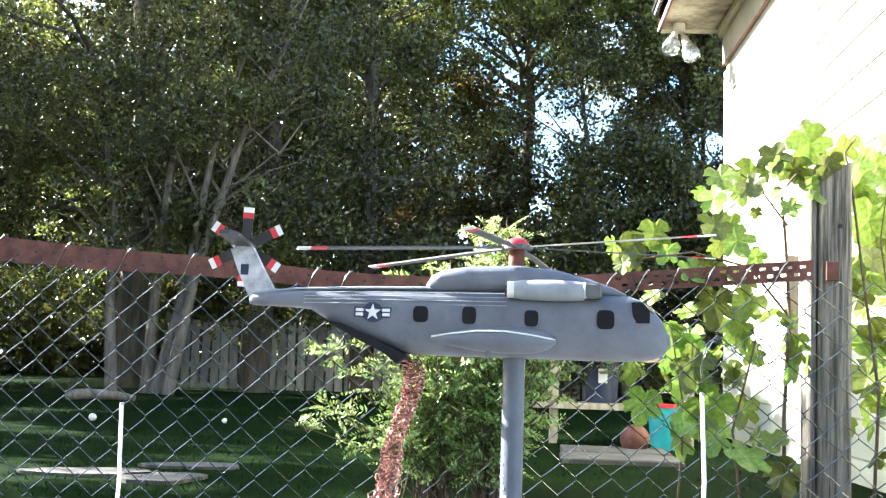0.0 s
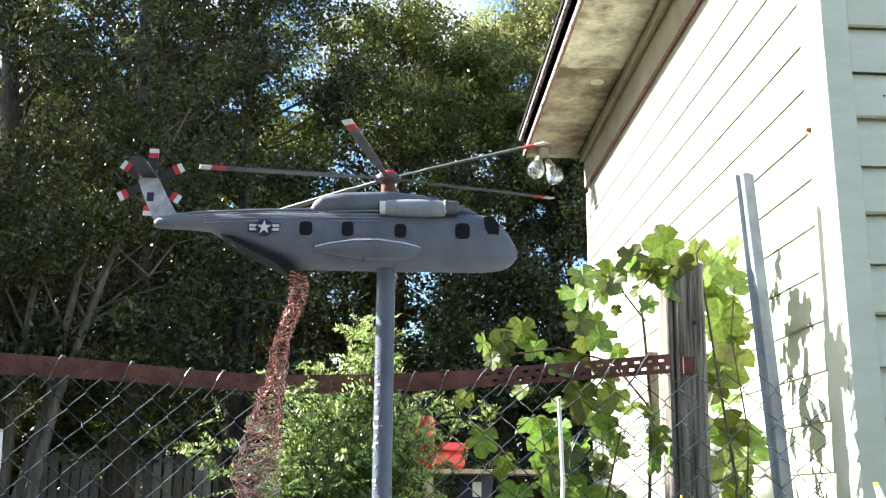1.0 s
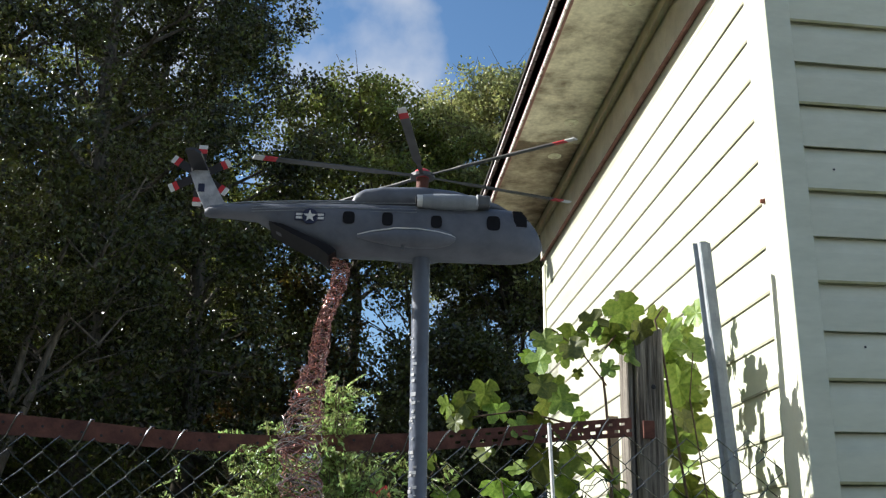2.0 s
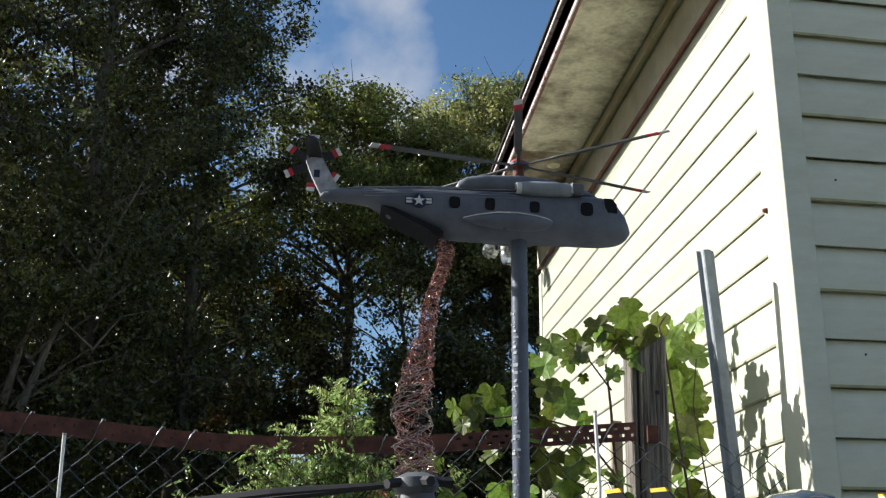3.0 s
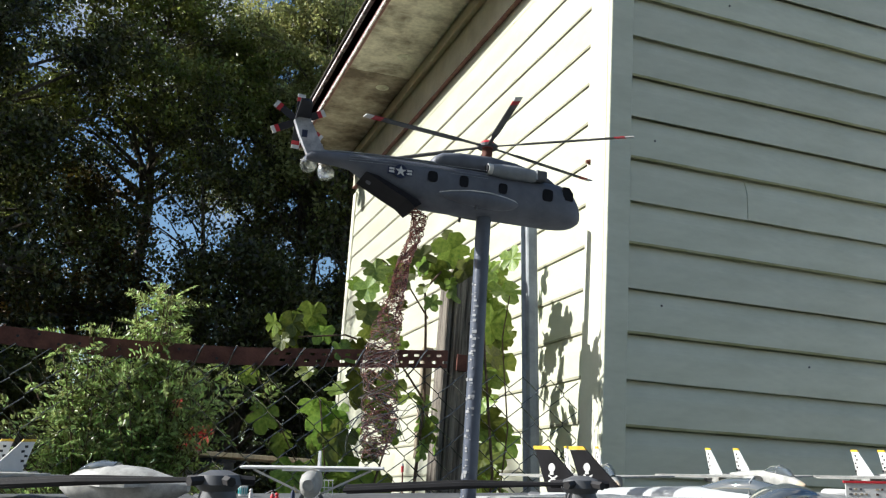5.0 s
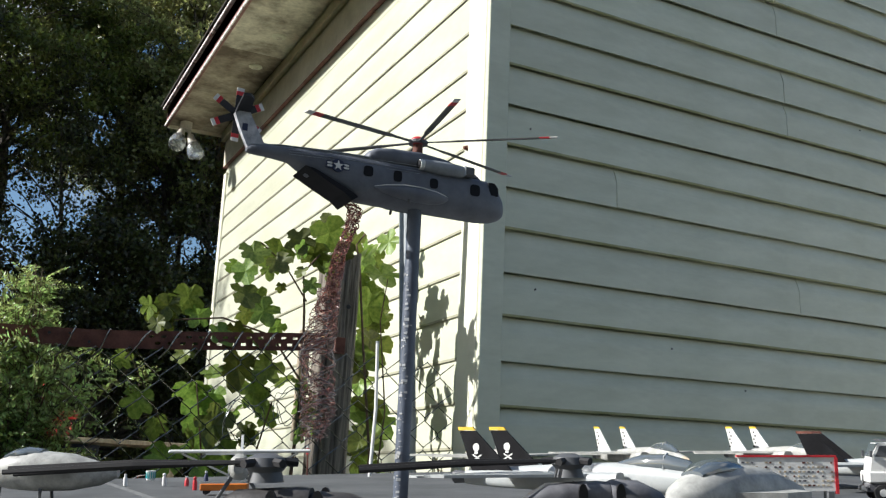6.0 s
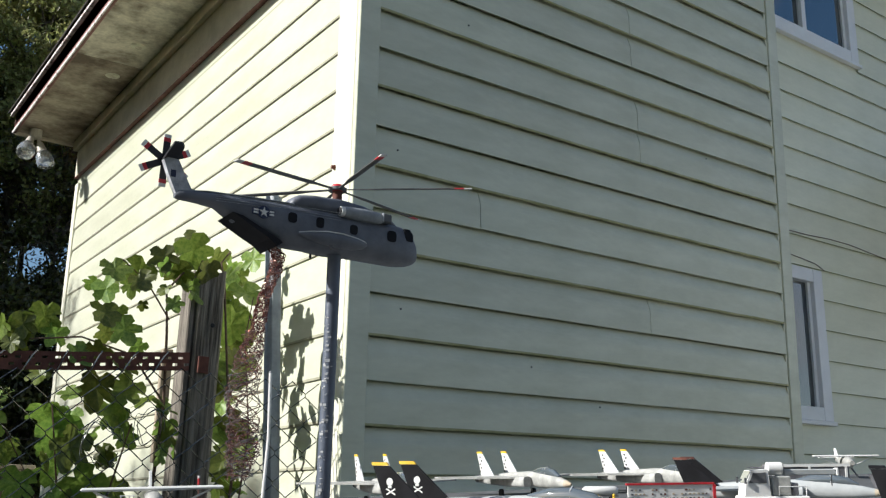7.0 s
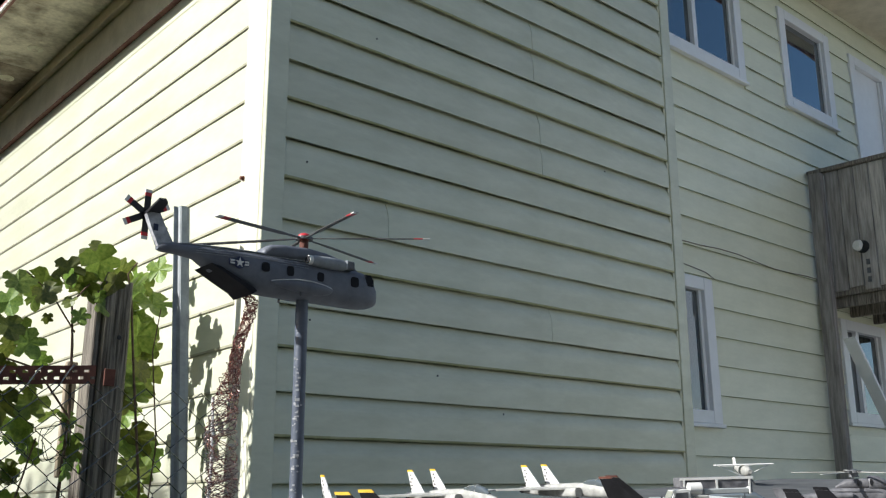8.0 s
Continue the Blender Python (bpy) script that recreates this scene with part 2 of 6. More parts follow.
def thing(name, at, label, category, group="", kind=""):
    ob = new(name)
    ob.empty_display_size = 0.05
    ob.matrix_basis = at
    return tagged(ob, label, category, group, kind)


def box(bm, x0, x1, y0, y1, z0, z1, bevel=0.0, m=None):
    made = bmesh.ops.create_cube(bm, size=1.0, matrix=Matrix.Translation(((x0 + x1) / 2, (y0 + y1) / 2, (z0 + z1) / 2)) @ Matrix.Diagonal((abs(x1 - x0), abs(y1 - y0), abs(z1 - z0), 1)))
    vs = made["verts"]
    if bevel:
        es = list({e for v in vs for e in v.link_edges})
        r = bmesh.ops.bevel(bm, geom=es, offset=bevel, segments=1, affect="EDGES", profile=0.5)
        vs = list({v for f in r["faces"] for v in f.verts} | {v for v in vs if v.is_valid})
    if m is not None:
        bmesh.ops.transform(bm, matrix=m, verts=vs)
    return bm


def boxed(x0, x1, y0, y1, z0, z1, bevel=0.0, m=None):
    return box(bmesh.new(), x0, x1, y0, y1, z0, z1, bevel, m)


def tube(bm, pts, radius, sides=6, cap=True, taper=None):
    """A tube along points. taper: the factor of the radius at each point."""
    pts = [Vector(p) for p in pts]
    rings = []
    ref = Vector((0.123, 0.31, 1.0))
    for i, p in enumerate(pts):
        d = (pts[min(i + 1, len(pts) - 1)] - pts[max(i - 1, 0)]).normalized()
        u = d.cross(ref)
        if u.length < 0.05:
            u = d.cross(Vector((1, 0, 0)))
        u.normalize()
        v = d.cross(u)
        r = radius * (taper[i] if taper else 1)
        rings.append([bm.verts.new(p + r * (math.cos(a) * u + math.sin(a) * v)) for a in [2 * math.pi * k / sides for k in range(sides)]])
    for a, b in zip(rings, rings[1:]):
        for k in range(sides):
            bm.faces.new((a[k], a[(k + 1) % sides], b[(k + 1) % sides], b[k]))
    if cap:
        bm.faces.new(rings[0][::-1])
        bm.faces.new(rings[-1])
    return bm


def tubed(pts, radius, sides=6, taper=None):
    return tube(bmesh.new(), pts, radius, sides, True, taper)


def loft(sections, sides=20, power=2.6, bm=None):
    """A body along x: sections of (x, z_low, z_high, half_width, y_mid), each a rounded box."""
    bm = bm or bmesh.new()
    rings = []
    for x, z0, z1, hw, *ym in sections:
        ym = ym[0] if ym else 0
        zc, hh = (z0 + z1) / 2, (z1 - z0) / 2
        ring = []
        for k in range(sides):
            a = 2 * math.pi * (k + 0.5) / sides
            c, s = math.cos(a), math.sin(a)
            ring.append(bm.verts.new((x, ym + hw * math.copysign(abs(c) ** (2 / power), c), zc + hh * math.copysign(abs(s) ** (2 / power), s))))
        rings.append(ring)
    for a, b in zip(rings, rings[1:]):
        for k in range(sides):
            bm.faces.new((a[k], a[(k + 1) % sides], b[(k + 1) % sides], b[k]))
    bm.faces.new(rings[0][::-1])
    bm.faces.new(rings[-1])
    return bm


def prism(outline, y0, y1, bm=None):
    """An outline in x and z, drawn out along y."""
    bm = bm or bmesh.new()
    a = [bm.verts.new((x, y0, z)) for x, z in outline]
    b = [bm.verts.new((x, y1, z)) for x, z in outline]
    bm.faces.new(a)
    bm.faces.new(b[::-1])
    for k in range(len(a)):
        j = (k + 1) % len(a)
        bm.faces.new((a[k], b[k], b[j], a[j]))
    return bm


def slab(outline, z0, z1, bm=None):
    """An outline in x and y, drawn out along z."""
    bm = bm or bmesh.new()
    a = [bm.verts.new((x, y, z0)) for x, y in outline]
    b = [bm.verts.new((x, y, z1)) for x, y in outline]
    bm.faces.new(a[::-1])
    bm.faces.new(b)
    for k in range(len(a)):
        j = (k + 1) % len(a)
        bm.faces.new((a[k], a[j], b[j], b[k]))
    return bm


def disc(bm, centre, axis, radius, depth, sides=16, r2=None):
    m = Matrix.Translation(centre) @ Vector(axis).to_track_quat("Z", "Y").to_matrix().to_4x4()
    bmesh.ops.create_cone(bm, cap_ends=True, segments=sides, radius1=radius, radius2=radius if r2 is None else r2, depth=depth, matrix=m)
    return bm


def leaf_cards(name, centres, sizes, material, rng, droop=0.0, aspect=0.55, along=None):
    """Pointed leaves, two triangles each, folded a little along the rib, turned at random."""
    n = len(centres)
    d = rng.normal(size=(n, 3)) if along is None else along + rng.normal(size=(n, 3)) * 0.25
    d[:, 2] -= droop
    d /= np.linalg.norm(d, axis=1)[:, None]
    s = np.cross(d, rng.normal(size=(n, 3)))
    s /= np.linalg.norm(s, axis=1)[:, None]
    up = np.cross(s, d)
    sizes = np.asarray(sizes)[:, None]
    v = np.empty((n, 4, 3))
    v[:, 0] = centres - d * sizes * 0.5
    v[:, 1] = centres + s * sizes * aspect * 0.5 + up * sizes * 0.10
    v[:, 2] = centres + d * sizes * 0.5
    v[:, 3] = centres - s * sizes * aspect * 0.5 + up * sizes * 0.10
    me = bpy.data.meshes.new(name)
    me.vertices.add(n * 4)
    me.vertices.foreach_set("co", v.ravel())
    me.loops.add(n * 6)
    base = np.arange(n)[:, None] * 4
    me.loops.foreach_set("vertex_index", np.hstack([base, base + 1, base + 2, base, base + 2, base + 3]).ravel().astype(np.int32))
    me.polygons.add(n * 2)
    me.polygons.foreach_set("loop_start", np.arange(n * 2, dtype=np.int32) * 3)
    me.materials.append(material)
    me.update(calc_edges=True)
    return me


# ---------------------------------------------------------------- ground
ground_bm = bmesh.new()
bmesh.ops.create_grid(ground_bm, x_segments=60, y_segments=60, size=1.0)
for v in ground_bm.verts:
    # finer near the middle, out to the horizon
    v.co.x = math.copysign(abs(v.co.x) ** 3, v.co.x) * 900
    v.co.y = math.copysign(abs(v.co.y) ** 3, v.co.y) * 900 + 8
    near = math.exp(-((v.co.x / 25) ** 2 + ((v.co.y - 8) / 25) ** 2))
    v.co.z = 0.05 * near * noise.noise(Vector((v.co.x * 0.4, v.co.y * 0.4, 0)))
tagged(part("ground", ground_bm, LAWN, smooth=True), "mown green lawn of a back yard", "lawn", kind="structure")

rng = np.random.default_rng(7)
n_grass = 60000
gx, gy = rng.uniform(-9, 6, n_grass), 4.2 + 17 * rng.uniform(0, 1, n_grass) ** 1.3
keep = ~((gx > 1.5) & (gy < 9.7))
gx, gy = gx[keep], gy[keep]
n_grass = len(gx)
ga, gh, gw = rng.uniform(0, 6.28, n_grass), rng.uniform(0.012, 0.036, n_grass), rng.uniform(0.003, 0.007, n_grass)
lean = rng.normal(0, 0.025, (n_grass, 2))
gv = np.empty((n_grass, 3, 3))
gv[:, 0] = np.stack([gx - np.cos(ga) * gw, gy - np.sin(ga) * gw, 0 * gx - 0.02], 1)
gv[:, 1] = np.stack([gx + np.cos(ga) * gw, gy + np.sin(ga) * gw, 0 * gx - 0.02], 1)
gv[:, 2] = np.stack([gx + lean[:, 0], gy + lean[:, 1], gh], 1)
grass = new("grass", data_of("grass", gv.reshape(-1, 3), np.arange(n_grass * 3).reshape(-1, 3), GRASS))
tagged(grass, "short green grass blades over the lawn", "grass", kind="stuff")

# pale ground added out of view to bounce sun onto the recessed wall
bounce_slab = boxed(4.4, 18.0, -9.0, 3.6, -0.02, 0.035)
tagged(part("bounce_ground", bounce_slab, BOUNCE_PALE), "unseen pale slab added to bounce light onto the recessed wall", "driveway", kind="structure")

# unseen house added behind the camera: closes the yard, blocks southern sky light
sky_block = thing("neighbour_house", pose(-3.5, -9.0, 0), "unseen plain grey house added to block the southern sky", "house")
part("wall", boxed(-9.0, 8.0, -0.3, 0.0, -0.1, 5.6), GREYWOOD, sky_block)
part("wall", boxed(-9.0, -8.7, -7.0, -0.302, -0.1, 5.6), GREYWOOD, sky_block)
part("wall", boxed(7.7, 8.0, -7.0, -0.302, -0.1, 5.6), GREYWOOD, sky_block)
part("roof", prism([(-9.4, 5.602), (-0.5, 8.6), (8.4, 5.602)], -7.2, 0.5), SHINGLE, sky_block)

# ---------------------------------------------------------------- the house
COURSE = 0.2066
WX, WY, BACK = 1.63, 4.04, 9.45       # west wall, south-west corner, north end
L6 = 0.943                            # a joint of the south wall's courses
SX, RY = 5.18, 4.36                  # the south wall's front part ends; its recessed part (in the south wall's own line)
YAW, RISE = radians(4.74), radians(1.26)   # the south wall is not quite square, and its courses climb a little
SOUTH = Matrix.Translation((WX, WY, 0)) @ Matrix.Rotation(YAW, 4, "Z") @ Matrix.Translation((-WX, -WY, 0))


def south(x, y, z, level=False):
    """A pose on the south wall, its x along the courses."""
    p = SOUTH @ Vector((x, y, z + (0 if level else (x - WX) * math.tan(RISE))))
    turn = Matrix.Rotation(YAW, 4, "Z")
    return Matrix.Translation(p) @ (turn if level else turn @ Matrix.Rotation(-RISE, 4, "Y"))


def wall_block(name, x0, x1, y0, y1, z0, z1, label, at=None):
    return tagged(part(name, boxed(x0, x1, y0, y1, z0, z1), SIDING, at=at), label, "house wall", kind="structure")


wall_west = wall_block("wall_west", WX, WX + 0.16, WY + 0.19, BACK, -0.1, 3.72, "sunlit cream clapboard wall of a house")
wall_south = wall_block("wall_south", WX, SX - 0.02, WY, WY + 0.16, -0.1, 5.3, "shaded cream clapboard gable wall of a house", SOUTH)
wall_north = wall_block("wall_north", WX + 0.16, 11.1, BACK - 0.16, BACK, -0.1, 5.3, "cream rear wall of a house")
wall_east = wall_block("wall_east", 11.1, 11.26, 5.36, BACK, -0.1, 5.6, "cream end wall of a house")

# windows of the recessed wall: x0, x1, z0, z1
LOWER, UPPER, UPPER2, UDOOR, LDOOR = (5.50, 6.10, 0.985, 2.12), (5.45, 6.97, 4.05, 5.25), (7.75, 8.76, 4.05, 5.06), (9.27, 10.15, 2.62, 5.03), (8.36, 9.3, 1.09, 2.06)
HOLES = [LOWER, UPPER, UPPER2, UDOOR, LDOOR]


def free_spans(x0, x1, z0, z1, holes, pad=0.0):
    """The stretches of x from x0 to x1 that no hole takes between z0 and z1."""
    spans, x = [], x0
    for a, b, c, d in sorted(holes):
        if z1 > c - pad and z0 < d + pad:
            if a - pad > x:
                spans.append((x, a - pad))
            x = max(x, b + pad)
    if x < x1:
        spans.append((x, x1))
    return spans


RX1 = 11.1
recess_bm = bmesh.new()
zs = sorted({-0.2, 5.6, *[h[2] for h in HOLES], *[h[3] for h in HOLES]})
for za, zb in zip(zs, zs[1:]):
    for xa, xb in free_spans(SX - 0.02, RX1, za + 0.001, zb - 0.001, HOLES):
        box(recess_bm, xa, xb, RY, RY + 0.16, za, zb)
wall_recess = tagged(part("wall_south_recessed", recess_bm, RECESS_SIDING, at=south(0, 0, 0) @ Matrix.Translation((0, 0, 0))), "shaded cream clapboard wall set back beside the gable", "house wall", kind="structure")
tagged(part("wall_return", boxed(SX - 0.18, SX - 0.02, WY + 0.16, RY, -0.1, 5.3), SIDING, at=SOUTH), "short cream return of a house wall", "house wall", kind="structure")
tagged(part("floor_inside", boxed(WX + 0.16, 11.0, WY + 1.5, BACK - 0.16, -0.05, 0.06), GREYWOOD), "plain boarded floor inside the house", "floor", kind="structure")
tagged(part("ceiling_inside", boxed(WX + 0.16, 11.0, WY + 1.5, BACK - 0.16, 2.5, 2.6), WHITE), "plain ceiling inside the house", "ceiling", kind="structure")

LAP = [(0.002, 0.016), (0.002, COURSE + 0.010), (0.0020, COURSE - 0.002), (0.0050, COURSE - 0.010), (0.0130, COURSE - 0.030), (0.0205, COURSE - 0.052), (0.0250, COURSE - 0.072), (0.0265, COURSE - 0.092), (0.0280, 0.022), (0.0285, 0.006), (0.0270, 0.001), (0.0240, 0.0)]
WIDE = 0.2319
PLAIN = [(0.002, 0.010), (0.002, WIDE + 0.006), (0.006, WIDE - 0.05), (0.0165, 0.012), (0.0170, 0.004), (0.014, 0.0)]


WEST = [(o * 0.34, z + (0.006 if z == 0.006 else 0)) for o, z in LAP] + [(0.0077, -0.0005)]
GABLE = [(o * 0.95, z) for o, z in LAP]
GABLE_WORN = [(o * 0.95, z + (0.0065 if z == 0.006 else 0)) for o, z in LAP]


def clapboard_mesh(length, axis, out, seed=0):
    """One lapped board, its lower edge proud, from 0 to length along x (facing -y) or along y (facing -x)."""
    v, f = [], []
    n = max(1, int(length / 0.16))
    k = len(out)
    for s in range(n + 1):
        e = length * s / n
        # a slight wave along the board, as old siding has
        dz = 0.0016 * noise.noise(Vector((e * 2.3, seed * 7.7, 0.3))) + 0.0009 * noise.noise(Vector((e * 9.1, seed * 3.1, 4.0)))
        do = 0.0018 * noise.noise(Vector((e * 1.9, seed * 5.3, 8.0)))
        for o, z in out:
            w = min(1.0, o / 0.015)
            oo, zz = o + do * w, z + dz * w
            v.append((e, -oo, zz) if axis == "x" else (-oo, e, zz))
    for i in range(k):
        j = (i + 1) % k
        for s in range(n):
            a, b = s * k, (s + 1) * k
            f.append((a + i, a + j, b + j, b + i) if axis == "x" else (a + i, b + i, b + j, a + j))
    f += [tuple(range(k)), tuple(range(n * k + k - 1, n * k - 1, -1))]
    me = data_of("clapboard", v, f, RECESS_SIDING if out is PLAIN else SIDING)
    me.materials.append(WESTLAP if out is WEST else OLIVELAP if out is GABLE_WORN else LAPSHADE_DIRT)
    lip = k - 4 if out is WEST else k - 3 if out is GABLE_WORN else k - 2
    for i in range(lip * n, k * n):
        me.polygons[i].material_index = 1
    return me


board_cache = {}


def clapboard(length, axis, at, parent, out=GABLE):
    seed = len(parent.children) % 6
    key = (round(length, 3), axis, len(out), out is GABLE_WORN, seed)
    if key not in board_cache:
        board_cache[key] = clapboard_mesh(length, axis, out, seed)
    ob = under(new("clapboard", board_cache[key]), parent)
    ob.matrix_basis = at


def courses(z_first, z_last):
    z = L6 + math.ceil((z_first - L6) / COURSE - 1e-6) * COURSE
    while z < z_last:
        yield z
        z += COURSE


rise = Matrix.Rotation(-RISE, 4, "Y")


def climbing(x, y, z):
    return Matrix.Translation((x, y, z + (x - WX) * math.tan(RISE))) @ rise


seams = {11: 3.600, 12: 3.592, 8: 3.660, 9: 3.645, 3: 3.710, 5: 2.40}
rng = np.random.default_rng(31)
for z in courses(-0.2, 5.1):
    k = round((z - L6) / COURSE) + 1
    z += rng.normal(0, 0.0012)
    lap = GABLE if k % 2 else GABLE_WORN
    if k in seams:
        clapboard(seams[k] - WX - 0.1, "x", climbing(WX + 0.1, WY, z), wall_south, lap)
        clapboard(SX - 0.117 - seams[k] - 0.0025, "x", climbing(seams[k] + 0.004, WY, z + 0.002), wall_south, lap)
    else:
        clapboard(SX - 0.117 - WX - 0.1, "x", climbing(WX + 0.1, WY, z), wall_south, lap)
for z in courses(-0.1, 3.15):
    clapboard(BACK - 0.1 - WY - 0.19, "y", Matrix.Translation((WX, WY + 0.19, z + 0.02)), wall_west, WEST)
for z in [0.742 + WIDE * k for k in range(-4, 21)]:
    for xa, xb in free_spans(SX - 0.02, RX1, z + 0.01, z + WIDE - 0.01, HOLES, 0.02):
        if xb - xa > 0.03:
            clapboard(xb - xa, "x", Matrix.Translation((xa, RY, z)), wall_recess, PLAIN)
for x, z in ((1.862, 2.085), (1.91, 1.30), (3.265, 0.945), (2.756, 1.112), (4.3, 2.62), (2.3, 2.9)):
    d = bmesh.new()
    disc(d, (x, WY - 0.0285, z), (0, -1, 0), 0.005, 0.003, 8)
    part("nail_head", d, BLACK, wall_south)

corner = thing("trim", pose(0, 0, 0), "cream painted boards trimming the sunlit wall", "corner board", kind="structure")
south_trim = thing("trim", SOUTH, "cream painted corner boards of the gable wall", "corner board", kind="structure")
part("corner_board", boxed(WX - 0.020, WX + 0.1, WY - 0.032, WY - 0.001, -0.1, 5.3, 0.003), SIDING, south_trim)
part("corner_board", boxed(WX - 0.020, WX, WY + 0.002, WY + 0.19, -0.1, 3.72, 0.003), TRIM, corner)
part("corner_board", boxed(SX - 0.11, SX, WY - 0.034, WY - 0.001, -0.1, 5.3, 0.003), SIDING, south_trim)
part("corner_board", boxed(SX - 0.02, SX, WY + 0.001, RY - 0.02, -0.1, 5.3, 0.002), SIDING, south_trim)
part("caulk_line", boxed(SX - 0.1240, SX - 0.1103, WY - 0.0215, WY - 0.001, -0.1, 5.3), TRIM, south_trim)
part("corner_board", boxed(WX - 0.022, WX, BACK - 0.1, BACK, -0.1, 3.27, 0.003), TRIM, corner)
part("frieze_board", boxed(WX - 0.03, WX, WY + 0.192, BACK + 0.02, 3.345, 3.69, 0.003), FRIEZE, corner)
part("frieze_moulding", boxed(WX - 0.075, WX - 0.032, WY + 0.192, BACK + 0.02, 3.60, 3.69, 0.004), FRIEZE, corner)
part("frieze_bead", boxed(WX - 0.036, WX, WY + 0.192, BACK + 0.02, 3.336, 3.3435, 0.002), FASCIA, corner)
screw = bmesh.new()
disc(screw, (WX - 0.03, WY + 0.16, 1.99), (-1, 0, 0), 0.014, 0.018, 10, 0.008)
part("peg", screw, RUST, corner)

# roof over the west eave: soffit, fascia, shingles
roof = thing("roof", pose(0, 0, 0), "shingled house roof with stained soffit and peeling dark red fascia", "roof", kind="structure")
EX0 = 1.03
for ya, yb in ((3.70, 5.02), (5.025, 7.46), (7.465, BACK + 0.06)):
    part("soffit_board", boxed(EX0 + 0.02, WX - 0.034, ya, yb, 3.692, 3.71), STAINED if ya > 7 else SOFFIT, roof)
part("fascia", boxed(EX0, EX0 + 0.02, 3.68, BACK + 0.07, 3.67, 3.86, 0.004), FASCIA, roof)
part("drip_edge", boxed(EX0 - 0.012, EX0 + 0.001, 3.67, BACK + 0.08, 3.672, 3.70, 0.003), PEELING, roof)
part("drip_edge", boxed(EX0 - 0.045, EX0 - 0.014, 3.67, BACK + 0.08, 3.83, 3.855, 0.003), PEELING, roof)
slope = Matrix.Translation((EX0 - 0.06, 0, 3.86)) @ Matrix.Rotation(radians(-28), 4, "Y")
for i in range(24):
    part("shingle_course", boxed(0.14 * i, 0.14 * i + 0.17, 3.66, BACK + 0.1, 0.004 + 0.004 * (i % 2), 0.012 + 0.004 * (i % 2), 0, slope), SHINGLE, roof)
part("end_board", boxed(EX0 + 0.02, WX, BACK + 0.06, BACK + 0.08, 3.66, 3.9), FRIEZE, roof)
roof_deck = bmesh.new()
prism([(EX0, 3.84), (4.2, 5.52), (5.2, 5.562), (5.2, 5.442), (4.2, 5.40), (EX0, 3.74)], 3.7, BACK + 0.05, roof_deck)
prism([(5.2004, 5.562), (11.4, 5.82), (11.4, 5.70), (5.2004, 5.442)], 4.35, BACK + 0.05, roof_deck)
part("roof_deck", roof_deck, FRIEZE, roof)
# the eave over the recessed wall
part("soffit_board", boxed(SX, RX1 + 0.3, RY - 0.62, RY + 0.1, 5.46, 5.48), SOFFIT, roof, at=south(0, 0, 0))
for i in range(9):
    part("soffit_board", boxed(SX, RX1 + 0.3, RY - 0.60 + 0.06 * i, RY - 0.545 + 0.06 * i, 5.448, 5.458), FRIEZE, roof, at=south(0, 0, 0))
part("fascia", boxed(SX, RX1 + 0.3, RY - 0.655, RY - 0.625, 5.43, 5.62, 0.004), FASCIA, roof, at=south(0, 0, 0))

for y in (5.35, 7.07, 7.72):
    vent = thing("soffit_vent", pose(1.40, y, 3.692), "round louvred soffit vent, dull metal", "vent", "soffit vents")
    ring = bmesh.new()
    for r, dz in ((0.055, 0.0), (0.045, 0.005), (0.030, 0.009)):
        disc(ring, (0, 0, -0.003 - dz), (0, 0, 1), r, 0.005, 20)
    part("flange", ring, TRIM, vent, smooth=True)
    slot = bmesh.new()
    disc(slot, (0, 0, -0.0155), (0, 0, 1), 0.024, 0.003, 16)
    part("louvre", slot, SOFFIT, vent)

# twin flood lamp under the eave's north end
lamp = thing("flood_lamp", pose(1.19, 9.36, 3.69) @ Matrix.Scale(1.25, 4), "twin glass flood lamp on a bracket under the eave", "flood lamp")
part("bracket", tubed([(0, 0, 0), (0, 0, -0.06)], 0.045, 12), DRIP, lamp)
for dx, dy in ((-0.055, -0.03), (0.06, 0.05)):
    d = Vector((dx * 1.1, dy - 0.10, -0.20)).normalized()
    a = Vector((dx * 0.5, dy * 0.5, -0.06))
    part("arm", tubed([a, a + d * 0.05], 0.014, 8), DRIP, lamp)
    part("holder", tubed([a + d * 0.03, a + d * 0.07, a + d * 0.10], 0.030, 12, [0.8, 1, 1.25]), DRIP, lamp, smooth=True)
    part("bulb", tubed([a + d * 0.10, a + d * 0.13, a + d * 0.18, a + d * 0.215, a + d * 0.228], 0.064, 18, [0.55, 0.85, 1.0, 0.92, 0.6]), LENS, lamp, smooth=True)


